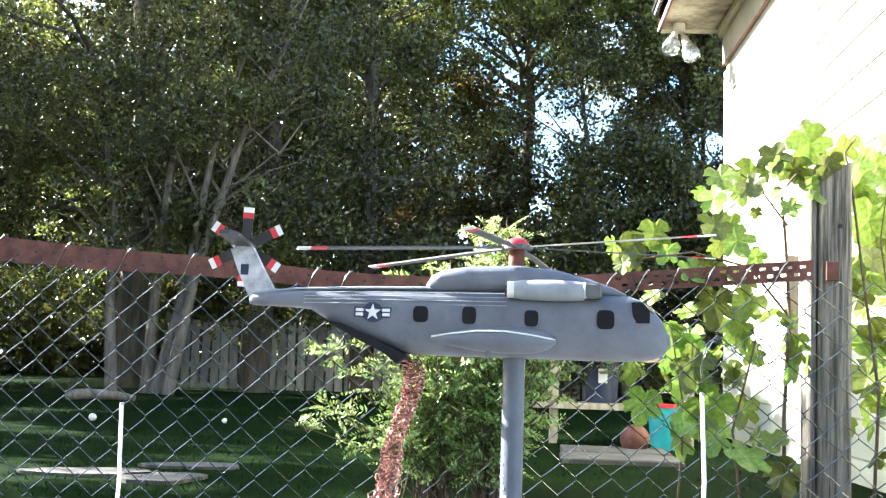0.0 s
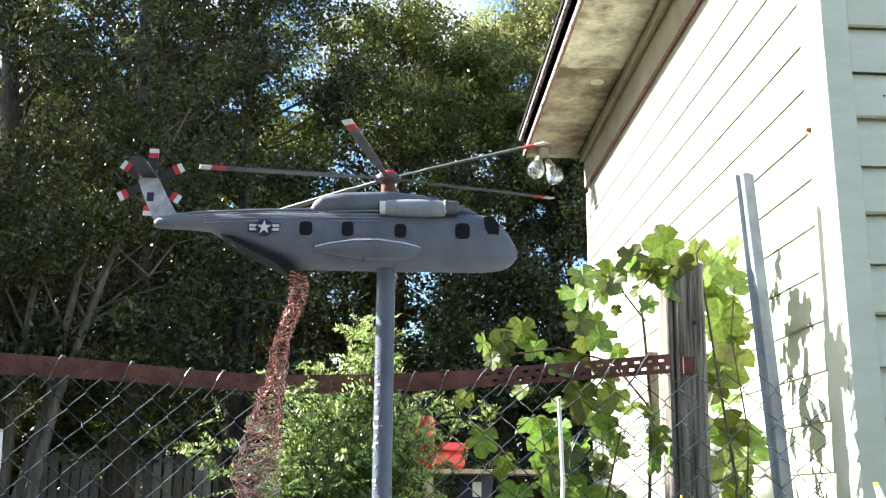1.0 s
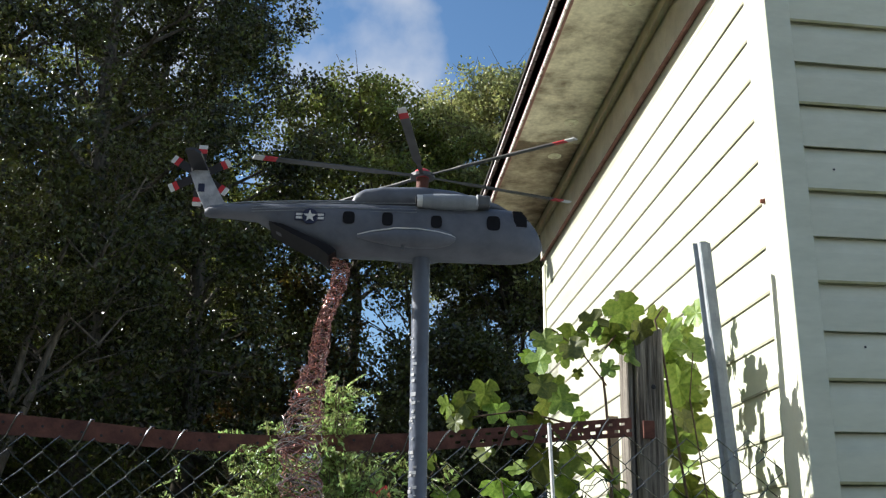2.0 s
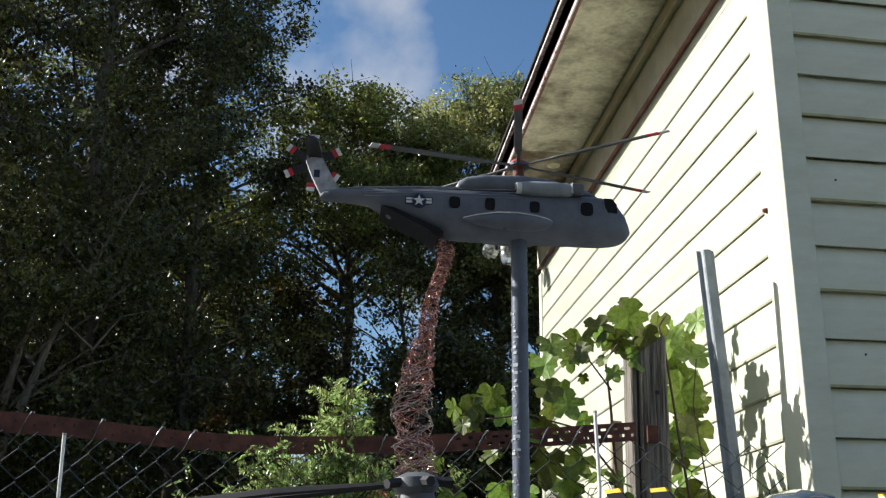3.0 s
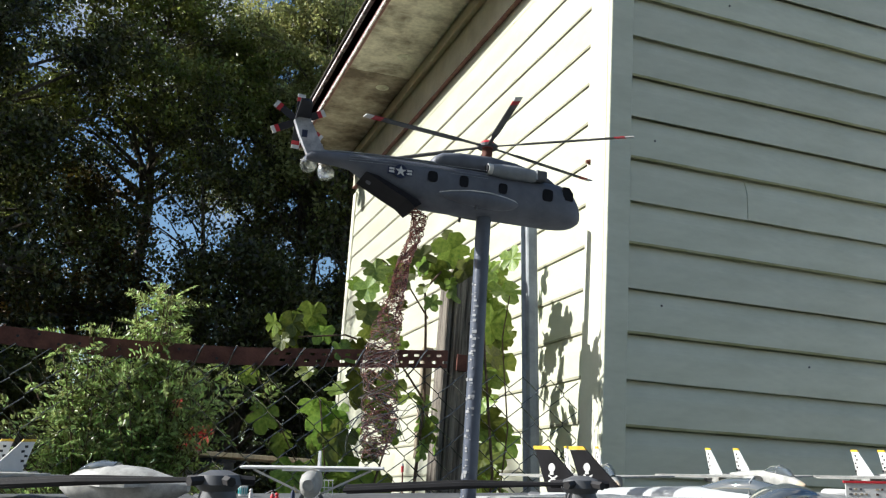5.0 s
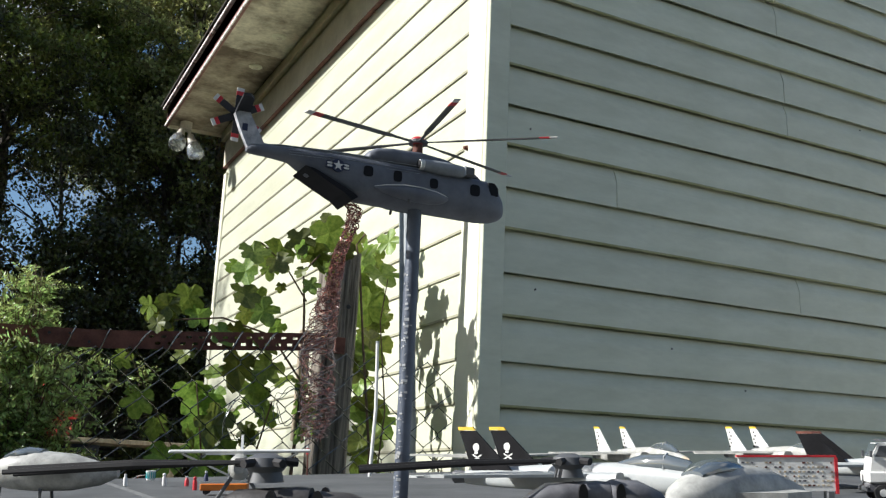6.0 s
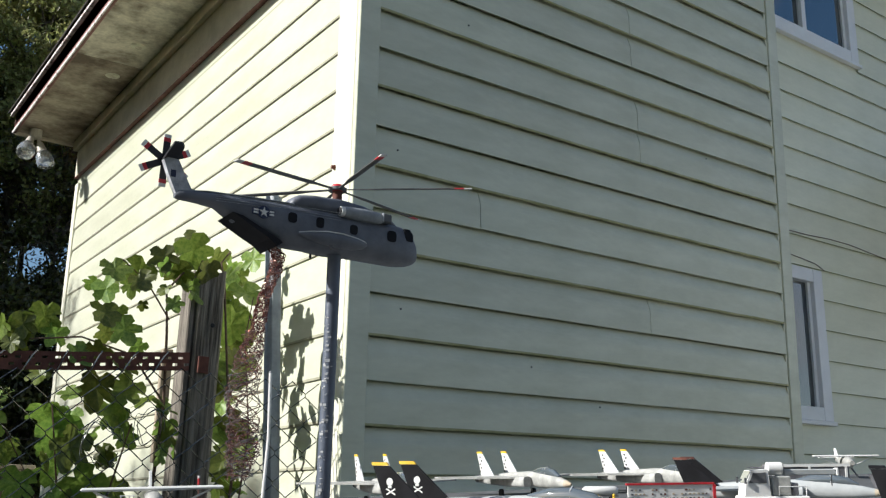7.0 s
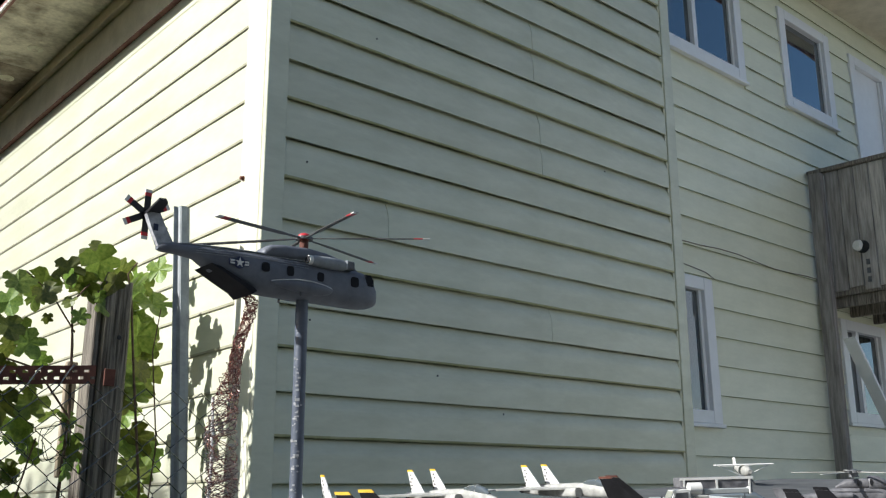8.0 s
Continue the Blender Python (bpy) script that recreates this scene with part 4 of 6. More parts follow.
for sx, sy, w, d, turn in ((-2.15, 4.95, 0.62, 0.30, 8), (-1.78, 4.85, 0.36, 0.40, -20), (-1.80, 5.40, 0.50, 0.25, 10)):
    st = thing("paving_stone", pose(sx, sy, 0.0, 0, 0, turn), "pale worn paving stone lying in the grass", "paving stone", "paving stones")
    o_ = [(w / 2 * math.cos(a) * (1 + 0.16 * math.sin(3 * a + sx)), d / 2 * math.sin(a) * (1 + 0.12 * math.cos(2 * a + sy))) for a in [6.283 * k / 14 for k in range(14)]]
    part("slab", slab(o_, -0.03, 0.014), STONE, st)
for bx, by, rr in ((-3.52, 8.15, 0.032), (-2.56, 8.5, 0.022)):
    bb = bmesh.new()
    bmesh.ops.create_icosphere(bb, subdivisions=2, radius=rr)
    for v in bb.verts:
        v.co *= 1 + 0.08 * noise.noise(v.co * 30)
    tagged(part("ball", bb, OFFWHITE, smooth=True, at=pose(bx, by, rr + 0.02)), "small white ball lying on the lawn", "ball", "balls")

# bench table with a red plastic toy seat on it
table = thing("picnic_table", pose(0.60, 8.2, 0, 0, 0, -3), "pale wooden bench table on the lawn", "table")
for i in range(4):
    part("plank", boxed(-0.62, 0.62, -0.27 + 0.14 * i, -0.14 + 0.14 * i, 0.62, 0.655, 0.004), PALEWOOD, table)
for sx in (-0.5, 0.5):
    for sy in (-0.2, 0.2):
        part("leg", boxed(sx - 0.03, sx + 0.03, sy - 0.03, sy + 0.03, 0.0, 0.619, 0.004), PALEWOOD, table)
part("crossbar", boxed(-0.66, 0.5, -0.262, -0.232, 0.26, 0.305, 0.003), PALEWOOD, table)
part("shelf", boxed(-0.56, 0.5, -0.230, 0.20, 0.283, 0.303, 0.003), PALEWOOD, table)
toy = thing("toy_chair", pose(0.175, 8.15, 0.656, 0, 0, 20), "red moulded plastic toy chair standing on the bench table", "toy chair")
part("seat", boxed(-0.15, 0.17, -0.13, 0.13, 0.0, 0.13, 0.03), REDPLASTIC, toy, smooth=True)
part("backrest", boxed(-0.17, -0.08, -0.13, 0.13, 0.1, 0.40, 0.03), REDPLASTIC, toy, smooth=True)
part("armrest", boxed(-0.05, 0.19, -0.15, -0.10, 0.13, 0.20, 0.015), REDPLASTIC, toy, smooth=True)
tub = thing("storage_tub", pose(0.46, 8.24, 0.306) @ Matrix.Scale(0.68, 4), "dark blue plastic tub on the shelf of the bench table", "tub")
part("body", tubed([(0, 0, 0.0), (0, 0, 0.42)], 0.2, 18, [0.85, 1.0]), NAVY, tub, smooth=True)
part("lid", tubed([(0, 0, 0.421), (0, 0, 0.45)], 0.21, 18), NAVY, tub)
part("mark", boxed(-0.05, 0.05, -0.212, -0.205, 0.22, 0.38), OFFWHITE, tub)
pail = thing("bucket", pose(0.90, 7.8, 0.0), "teal plastic bucket with a red rim on the lawn", "bucket")
part("body", tubed([(0, 0, 0), (0, 0, 0.3)], 0.14, 18, [0.8, 1.0]), TEAL, pail, smooth=True)
part("rim", tubed([(0, 0, 0.301), (0, 0, 0.325)], 0.146, 18), REDPLASTIC, pail)
part("handle", tubed([(0.14 * math.cos(a), 0.02, 0.31 + 0.1 * math.sin(a)) for a in [3.1416 * k / 8 for k in range(9)]], 0.005, 5), WHITE, pail)
ball = bmesh.new()
bmesh.ops.create_icosphere(ball, subdivisions=3, radius=0.10)
tagged(part("toy_ball", ball, RUST, smooth=True, at=pose(0.62, 7.3, 0.10)), "dull brown-red ball on the paving", "ball")
slabs = thing("paving", pose(0.4, 7.3, 0), "pale paving slabs in the grass near the bench", "paving")
for i in range(2):
    part("slab", boxed(-0.3 + 0.02 * i, 0.42, -0.9 + 0.52 * i, -0.42 + 0.52 * i, -0.03, 0.035 + 0.004 * i, 0.008), STONE, slabs)


# ---------------------------------------------------------------- trees
def tree(at, height, radius, crown_low, leaves, leaf_size, material, seed, label, trunk_r=0.16, lean=(0, 0), bark=BARK, clumps=26, name="tree"):
    t = thing(name, pose(*at), label, "tree")
    r = random.Random(seed)
    g = np.random.default_rng(seed)
    wood = bmesh.new()
    top = Vector((lean[0], lean[1], height * 0.92))
    stem = [Vector((0, 0, -0.1)), Vector((lean[0] * 0.2 + r.gauss(0, 0.15), lean[1] * 0.2, height * 0.25)), Vector((lean[0] * 0.5 + r.gauss(0, 0.2), lean[1] * 0.5 + r.gauss(0, 0.2), height * 0.55)), top]
    tube(wood, stem, trunk_r, 9, True, [1.25, 0.9, 0.6, 0.12])
    centres, radii = [], []
    for k in range(clumps):
        f = (k + 0.5) / clumps
        z = height * (crown_low + (1.0 - crown_low) * f)
        wide = radius * (0.55 + 0.6 * math.sin(math.pi * min(1, (f * 0.9 + 0.12)))) * r.uniform(0.55, 1.05) * (1.15 - 0.55 * f)
        a = k * 2.4 + r.uniform(-0.5, 0.5)
        q = min(2, int(z / height * 3.2))
        on = stem[q].lerp(stem[q + 1], 0.5) if q < 3 else top
        on = Vector((on.x, on.y, max(0.2 * height, z - 0.35 * wide - 0.4)))
        end = Vector((lean[0] * z / height + wide * math.cos(a), lean[1] * z / height + wide * math.sin(a), z))
        mid = on.lerp(end, 0.5) + Vector((r.gauss(0, 0.15), r.gauss(0, 0.15), 0.12 * wide))
        tube(wood, [on, mid, end], trunk_r * 0.36 * (1 - 0.6 * f), 5, True, [1, 0.6, 0.15])
        for _ in range(3):
            tw = end + Vector((r.gauss(0, 0.55), r.gauss(0, 0.55), r.gauss(0.1, 0.45)))
            tube(wood, [mid.lerp(end, r.uniform(0.3, 0.9)), tw], trunk_r * 0.07, 4, True, [1, 0.3])
        centres.append(end)
        radii.append(radius * r.uniform(0.22, 0.44))
    part("trunk", wood, bark, t, smooth=True)
    # twigs spread through the clumps, each with a spray of leaves
    twigs = max(40, leaves // 120)
    which = g.integers(0, clumps, twigs)
    d = g.normal(size=(twigs, 3))
    d /= np.linalg.norm(d, axis=1)[:, None]
    d[:, 2] *= 0.75
    spray = np.array([tuple(p) for p in centres])[which] + d * np.array(radii)[which][:, None] * g.uniform(0.1, 1.1, (twigs, 1)) ** 0.6
    p = spray[g.integers(0, twigs, leaves)] + g.normal(size=(leaves, 3)) * (0.16, 0.16, 0.11)
    sizes = leaf_size * g.uniform(0.6, 1.35, leaves)
    under(new("crown", leaf_cards("crown", p, sizes, material, g, 0.25)), t)
    return t


DENSE = "dense dark green broadleaf tree behind the yard"
PALE = "tall sunlit yellow-green tree behind the yard"
THIN = "thin open tree behind the yard"
TURNING = "tree with leaves turning brown behind the yard"
# the tree at x -12.6 stands out of view, raised to shade the left trees
for x, y, h, rad, low, n, mtl, lab, tr in (
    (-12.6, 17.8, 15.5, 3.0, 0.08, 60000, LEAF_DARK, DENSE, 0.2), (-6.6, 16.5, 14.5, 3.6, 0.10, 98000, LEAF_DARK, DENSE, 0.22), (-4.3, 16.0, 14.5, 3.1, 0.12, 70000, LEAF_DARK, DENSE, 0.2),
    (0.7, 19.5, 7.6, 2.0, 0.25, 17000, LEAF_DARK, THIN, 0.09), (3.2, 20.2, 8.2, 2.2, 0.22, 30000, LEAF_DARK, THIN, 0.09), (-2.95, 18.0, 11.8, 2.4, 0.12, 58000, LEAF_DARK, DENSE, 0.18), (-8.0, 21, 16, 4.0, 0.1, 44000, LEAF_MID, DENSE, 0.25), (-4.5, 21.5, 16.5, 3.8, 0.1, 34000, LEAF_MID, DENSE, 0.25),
    (-0.4, 21.0, 10.7, 2.3, 0.64, 38000, LEAF_MID, PALE, 0.16), (2.2, 22.5, 11.4, 2.5, 0.64, 40000, LEAF_SUNLIT, PALE, 0.16), (3.3, 20.4, 11.0, 1.8, 0.52, 34000, LEAF_SUNLIT, PALE, 0.14), (5.2, 21.5, 12.0, 2.3, 0.52, 42000, LEAF_SUNLIT, PALE, 0.17),
    (6.8, 23.0, 14.0, 3.0, 0.48, 40000, LEAF_SUNLIT, PALE, 0.18), (9.4, 23.5, 14.0, 3.2, 0.15, 30000, LEAF_MID, PALE, 0.2), (1.6, 17.0, 4.2, 2.0, 0.1, 40000, LEAF_DARK, DENSE, 0.12),
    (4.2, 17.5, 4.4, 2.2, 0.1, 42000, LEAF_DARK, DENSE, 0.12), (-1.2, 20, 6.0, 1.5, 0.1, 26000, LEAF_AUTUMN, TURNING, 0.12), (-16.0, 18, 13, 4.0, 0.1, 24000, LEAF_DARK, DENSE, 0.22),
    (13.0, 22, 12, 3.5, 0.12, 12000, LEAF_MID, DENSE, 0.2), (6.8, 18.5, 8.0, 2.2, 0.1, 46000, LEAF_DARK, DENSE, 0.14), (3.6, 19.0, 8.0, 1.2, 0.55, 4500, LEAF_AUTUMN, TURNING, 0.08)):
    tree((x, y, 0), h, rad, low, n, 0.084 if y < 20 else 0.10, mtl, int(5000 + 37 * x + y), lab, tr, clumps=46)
# unseen trees added west of the yard to shade the lawn
for x, y, h in ((-9.8, 9.0, 7.8), (-10.0, 11.8, 7.8), (-10.8, 14.2, 7.4)):
    tree((x, y, 0), h, 2.5, 0.08, 38000, 0.11, LEAF_DARK, int(7000 + 37 * x + y), DENSE, 0.14)
for x, y, h, dx in ((-5.75, 14.0, 5.0, -0.7), (-5.35, 14.2, 5.6, 0.4), (-5.2, 14.1, 6.0, 1.1), (-4.95, 13.9, 6.6, 1.8)):
    tree((x, y, 0), h, 1.5, 0.5, 8000, 0.065, LEAF_DARK, int(2500 + 91 * x), "slender pale-barked tree leaning at the lawn's edge", 0.075, (dx, 0.3), PALEBARK, 14)

rng = np.random.default_rng(77)
n_far = 60000
fa = rng.uniform(-26, 24, n_far)
fz = rng.uniform(0, 1, n_far) ** 1.15 * (3.4 + 0.7 * np.sin(fa * 0.7) + 0.5 * np.sin(fa * 1.9 + 1))
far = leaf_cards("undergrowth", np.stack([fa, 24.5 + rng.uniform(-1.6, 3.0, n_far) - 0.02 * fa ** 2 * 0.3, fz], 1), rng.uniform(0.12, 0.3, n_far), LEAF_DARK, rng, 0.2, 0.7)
tagged(new("undergrowth", far), "dark tangled undergrowth below the trees", "undergrowth", kind="stuff")

back_rng = np.random.default_rng(78)
n_back = 27000
bx = back_rng.uniform(-16.0, -2.0, n_back)
bz = back_rng.uniform(0, 1, n_back) * (13.5 + 1.6 * np.sin(bx * 0.6) + 1.0 * np.sin(bx * 1.7 + 1)) * np.clip((-1.2 - bx) / 2.2, 0.35, 1) * 0.82
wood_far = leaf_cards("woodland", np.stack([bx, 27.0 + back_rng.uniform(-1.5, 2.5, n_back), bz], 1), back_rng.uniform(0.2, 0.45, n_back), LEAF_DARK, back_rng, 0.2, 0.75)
tagged(new("woodland", wood_far), "dark woods closing the view behind the yard", "woods", kind="stuff")


# ---------------------------------------------------------------- the model deck and its pole
def deck_z(x, y):
    """The height of the tilted deck."""
    return 0.3011 + 0.0665 * x + 0.042 * y


DECK_TURN = Matrix(((1, 0, -0.0665), (0, 1, -0.042), (0.0665, 0.042, 1))).to_quaternion().to_matrix().to_4x4()


def deck_pose(x, y, heading, lift=0.0):
    return Matrix.Translation((x, y, deck_z(x, y) + lift)) @ DECK_TURN @ Matrix.Rotation(radians(heading), 4, "Z")


deck = thing("display_table", pose(0, 0, 0), "low sloping grey display deck for model aircraft", "display table")
for xa, xb in ((-1.3, -0.303), (-0.3, 0.697), (0.7, 1.7)):
    part("top", boxed(xa, xb, 0.22, 1.42, -0.030, -0.001, 0.003, deck_pose(0, 0, 0)), DECK, deck)
for lx in (-1.2, 0.2, 1.6):
    for ly in (0.32, 1.32):
        part("leg", boxed(lx - 0.03, lx + 0.03, ly - 0.03, ly + 0.03, -0.05, deck_z(lx, ly) - 0.034), GREYWOOD, deck)

PX, PY, PTOP = -0.151, 0.741, 0.578
pole = thing("pole", pose(PX, PY, deck_z(PX, PY)), "blue-grey painted steel pole with chipped paint", "pole")
pole_h = PTOP - deck_z(PX, PY)
part("shaft", tubed([(0, 0, 0.0), (0, 0, pole_h + 0.004)], 0.0062, 20), POLE, pole, smooth=True)
rng = np.random.default_rng(3)
chips = bmesh.new()
for i in range(90):
    z = rng.uniform(0.01, pole_h * 0.80)
    a = rng.normal(3.75, 0.25)
    s = rng.uniform(0.0002, 0.0010) * rng.uniform(0.6, 1.4)
    box(chips, -s, s, -s * 1.6, s * 1.6, -0.0002, 0.0003, 0, Matrix.Translation((0.0062 * math.cos(a), 0.0062 * math.sin(a), z)) @ Vector((math.cos(a), math.sin(a), 0)).to_track_quat("Z", "X").to_matrix().to_4x4())
part("chipped_paint", chips, CHIP, pole)

# ---------------------------------------------------------------- the big model helicopter
S = 0.000320
heli = thing("model_helicopter", pose(PX, PY, PTOP), "grey model transport helicopter with red-tipped rotor blades on a pole", "model helicopter")


def hx(p):
    return (p - 915) * S


def hz(p):
    return (630 - p) * S


def rounded(x, z, a, b, k=20, power=3.6):
    """A rectangle with rounded corners round x and z, a and b its half width and height."""
    out = []
    for i in range(k):
        c, d = math.cos(2 * math.pi * i / k), math.sin(2 * math.pi * i / k)
        out.append((x + a * math.copysign(abs(c) ** (2 / power), c), z + b * math.copysign(abs(d) ** (2 / power), d)))
    return out


def rows(table):
    return [(hx(p), hz(low), hz(high), hw) for p, high, low, hw in table]


hull = rows([(436, 536, 549, 0.003), (446, 529, 551, 0.0055), (500, 523, 552, 0.0075), (550, 520, 556, 0.0095), (600, 519, 586, 0.012), (650, 518, 607, 0.0155), (700, 517, 624, 0.0175), (730, 516, 631, 0.018), (800, 515, 632, 0.0185), (900, 515, 632, 0.0185), (1000, 515, 632, 0.0185), (1080, 515, 632, 0.0185), (1112, 517, 632, 0.018), (1135, 525, 630, 0.0165), (1155, 541, 627, 0.014), (1170, 559, 621, 0.0105), (1178, 574, 614, 0.007), (1183, 586, 606, 0.0035)])
part("fuselage", loft(hull, 28, 3.0), HELI_GREY, heli, smooth=True)
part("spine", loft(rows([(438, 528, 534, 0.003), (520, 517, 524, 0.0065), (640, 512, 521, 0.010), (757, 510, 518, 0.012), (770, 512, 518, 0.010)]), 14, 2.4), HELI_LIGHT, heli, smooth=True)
part("engine_deck", loft(rows([(757, 505, 522, 0.008), (766, 490, 522, 0.011), (785, 479, 522, 0.0125), (830, 472, 522, 0.013), (915, 468, 522, 0.013), (985, 474, 522, 0.0125), (1040, 488, 522, 0.012), (1085, 503, 522, 0.010), (1108, 514, 524, 0.006)]), 24, 2.8), HELI_GREY, heli, smooth=True)
for s in (-1, 1):
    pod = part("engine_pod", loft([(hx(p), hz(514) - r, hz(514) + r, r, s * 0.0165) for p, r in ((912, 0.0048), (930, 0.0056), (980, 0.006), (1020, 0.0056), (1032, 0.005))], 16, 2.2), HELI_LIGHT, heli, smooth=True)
    ex = bmesh.new()
    disc(ex, (hx(908), s * 0.0165, hz(514)), (1, 0, 0), 0.0046, 0.005, 16)
    part("exhaust_rim", ex, OFFWHITE, pod)
    ex = bmesh.new()
    disc(ex, (hx(898.5), s * 0.0165, hz(514)), (1, 0, 0), 0.0036, 0.0012, 16)
    part("exhaust_mouth", ex, BLACK, pod)
    part("intake_filter", boxed(hx(1030), hx(1062), s * 0.0165 - 0.0058, s * 0.0165 + 0.0058, hz(526), hz(500), 0.0012), DARKGREY, pod)
    part("intake_band", boxed(hx(1030), hx(1036), s * 0.0165 - 0.0062, s * 0.0165 + 0.0062, hz(528), hz(498), 0.001), HELI_LIGHT, pod)
    spon = part("sponson", loft([(hx(p), hz(602) - h, hz(602) + h, w, s * 0.0185) for p, h, w in ((770, 0.0008, 0.0008), (800, 0.0036, 0.004), (850, 0.0062, 0.0065), (900, 0.0072, 0.0072), (945, 0.0068, 0.007), (972, 0.0046, 0.005), (986, 0.0012, 0.0015))], 18, 2.1), HELI_GREY, heli, smooth=True)
    edge = [(hx(p), s * (0.0185 + w + 0.0001), hz(602) + 0.0042 * math.sin(math.pi * (p - 770) / 216) + 0.0008) for p, w in ((772, 0.0005), (800, 0.0034), (850, 0.0056), (900, 0.0062), (945, 0.006), (972, 0.0044), (984, 0.001))]
    part("seam", tubed(edge, 0.0005, 5), OFFWHITE, spon)
    for p, top, low, w in ((752, 548, 574, 12), (836, 547, 575, 11), (943, 550, 576, 11), (1069, 546, 577, 14)):
        part("side_window", prism(rounded(hx(p), (hz(low) + hz(top)) / 2, (hx(p + w + 1) - hx(p - w - 1)) / 2, (hz(top - 1) - hz(low + 1)) / 2), s * 0.01835, s * 0.0190), WINDOW_BLACK, heli)
    part("cockpit_window", prism([(hx(1113), hz(530)), (hx(1132), hz(530)), (hx(1144), hz(545)), (hx(1144), hz(565)), (hx(1116), hz(566))], s * 0.0140, s * 0.0174), WINDOW_BLACK, heli)
    part("wheel_strut", tubed([(hx(870), s * 0.02, hz(622)), (hx(870), s * 0.021, hz(634))], 0.0012, 8), DARKGREY, heli)
    # star and bars
    badge = part("roundel", boxed(hx(635), hx(701), min(s * 0.0163, s * 0.0174), max(s * 0.0163, s * 0.0174), hz(569), hz(551), 0), NAVY, heli, "dark blue roundel with a white star and bars")
    dd = bmesh.new()
    disc(dd, (hx(668), s * 0.0172, hz(560)), (0, s, 0), 17.5 * S, 0.0010, 20)
    part("disc", dd, NAVY, badge)
    for a, b in ((638, 653), (683, 698)):
        for low, top in ((566.5, 561.2), (558.8, 553.5)):
            part("bar", boxed(hx(a), hx(b), min(s * 0.0173, s * 0.0177), max(s * 0.0173, s * 0.0177), hz(low), hz(top)), OFFWHITE, badge)
    star = []
    for k in range(10):
        rr = (15 if k % 2 == 0 else 6) * S
        star.append((hx(668) + rr * math.sin(k * math.pi / 5), hz(560) + rr * math.cos(k * math.pi / 5)))
    part("star", prism(star, s * 0.0175, s * 0.0181), OFFWHITE, badge)
part("windscreen", loft(rows([(1136, 527, 552, 0.0130), (1150, 538, 556, 0.0122), (1164, 556, 566, 0.0090)]), 14, 2.4), BLACK, heli, smooth=True)
part("nose_cap", loft(rows([(1174, 566, 612, 0.0088), (1181, 577, 609, 0.0056), (1186, 588, 603, 0.002)]), 16, 2.2), DARKGREY, heli, smooth=True)
ramp = bmesh.new()
prism([(hx(580), hz(575)), (hx(610), hz(580)), (hx(716), hz(626)), (hx(728), hz(636)), (hx(712), hz(648)), (hx(690), hz(630)), (hx(640), hz(606))], -0.0178, 0.0178, ramp)
part("rear_ramp", ramp, WINDOW_BLACK, heli, "charred black open rear ramp")
for i in range(4):
    part("hull_rib", tubed([(hx(540), s_ * 0.0096, hz(527 + 6 * i)) for s_ in (-1,)] + [(hx(640), -0.0153 if i else -0.0125, hz(524 + 7 * i)), (hx(900), -0.0187, hz(522 + 7 * i))], 0.00025, 4), HELI_LIGHT, heli)
# fin, stabiliser, tail rotor
def gull_wing():
    """The stabiliser, rising outwards from the top of the fin."""
    bm = slab([(hx(400), 0.003), (hx(438), 0.003), (hx(428), -0.024), (hx(416), -0.029), (hx(397), -0.028)], -0.0011, 0.0011)
    bmesh.ops.transform(bm, matrix=Matrix.Translation((0, 0, hz(444))) @ Matrix.Rotation(radians(-10), 4, "X"), verts=bm.verts)
    return bm


fin = bmesh.new()
prism([(hx(441), hz(548)), (hx(520), hz(524)), (hx(478), hz(520)), (hx(455), hz(480)), (hx(436), hz(444)), (hx(424), hz(437)), (hx(397), hz(452)), (hx(414), hz(494))], -0.0030, 0.0030, fin)
tail = part("tail_fin", fin, FIN_PALE, heli, "pale grey tail fin with scuffed paint")
part("fin_mark", boxed(hx(418), hx(432), -0.0036, -0.0033, hz(497), hz(478), 0, None), NAVY, tail)
part("stabiliser", gull_wing(), BLACK, tail)
tr = part("tail_rotor_hub", disc(bmesh.new(), (hx(413), 0.0075, hz(442)), (0, 1, 0), 0.0032, 0.009, 12), BLACK, heli)
for k in range(6):
    m = Matrix.Translation((hx(413), 0.0105, hz(442))) @ Matrix.Rotation(radians(60 * k + 2), 4, "Y")
    bl = part("tail_blade", boxed(-0.0030, 0.0030, -0.0004, 0.0004, 0.002, 0.0170, 0, m), BLACK, tr)
    part("red_band", boxed(-0.0031, 0.0031, -0.0005, 0.0005, 0.0171, 0.0205, 0, m), RED, bl)
    part("white_tip", boxed(-0.0031, 0.0031, -0.0005, 0.0005, 0.0206, 0.0236, 0, m), OFFWHITE, bl)
# main rotor
HUBZ = hz(440)
part("rotor_shaft", tubed([(0, 0, hz(474)), (0, 0, HUBZ)], 0.0045, 14), RUST, heli, "brown wooden rotor shaft", smooth=True)
hub = part("rotor_hub", disc(bmesh.new(), (0, 0, HUBZ + 0.0016), (0, 0, 1), 0.0088, 0.0026, 20), DARKGREY, heli, "dark rotor hub with a red cap")
dome = bmesh.new()
bmesh.ops.create_uvsphere(dome, u_segments=16, v_segments=10, radius=0.0068, matrix=Matrix.Translation((0, 0, HUBZ + 0.0032)) @ Matrix.Diagonal((1, 1, 0.62, 1)))
part("dome", dome, RED, hub, smooth=True)
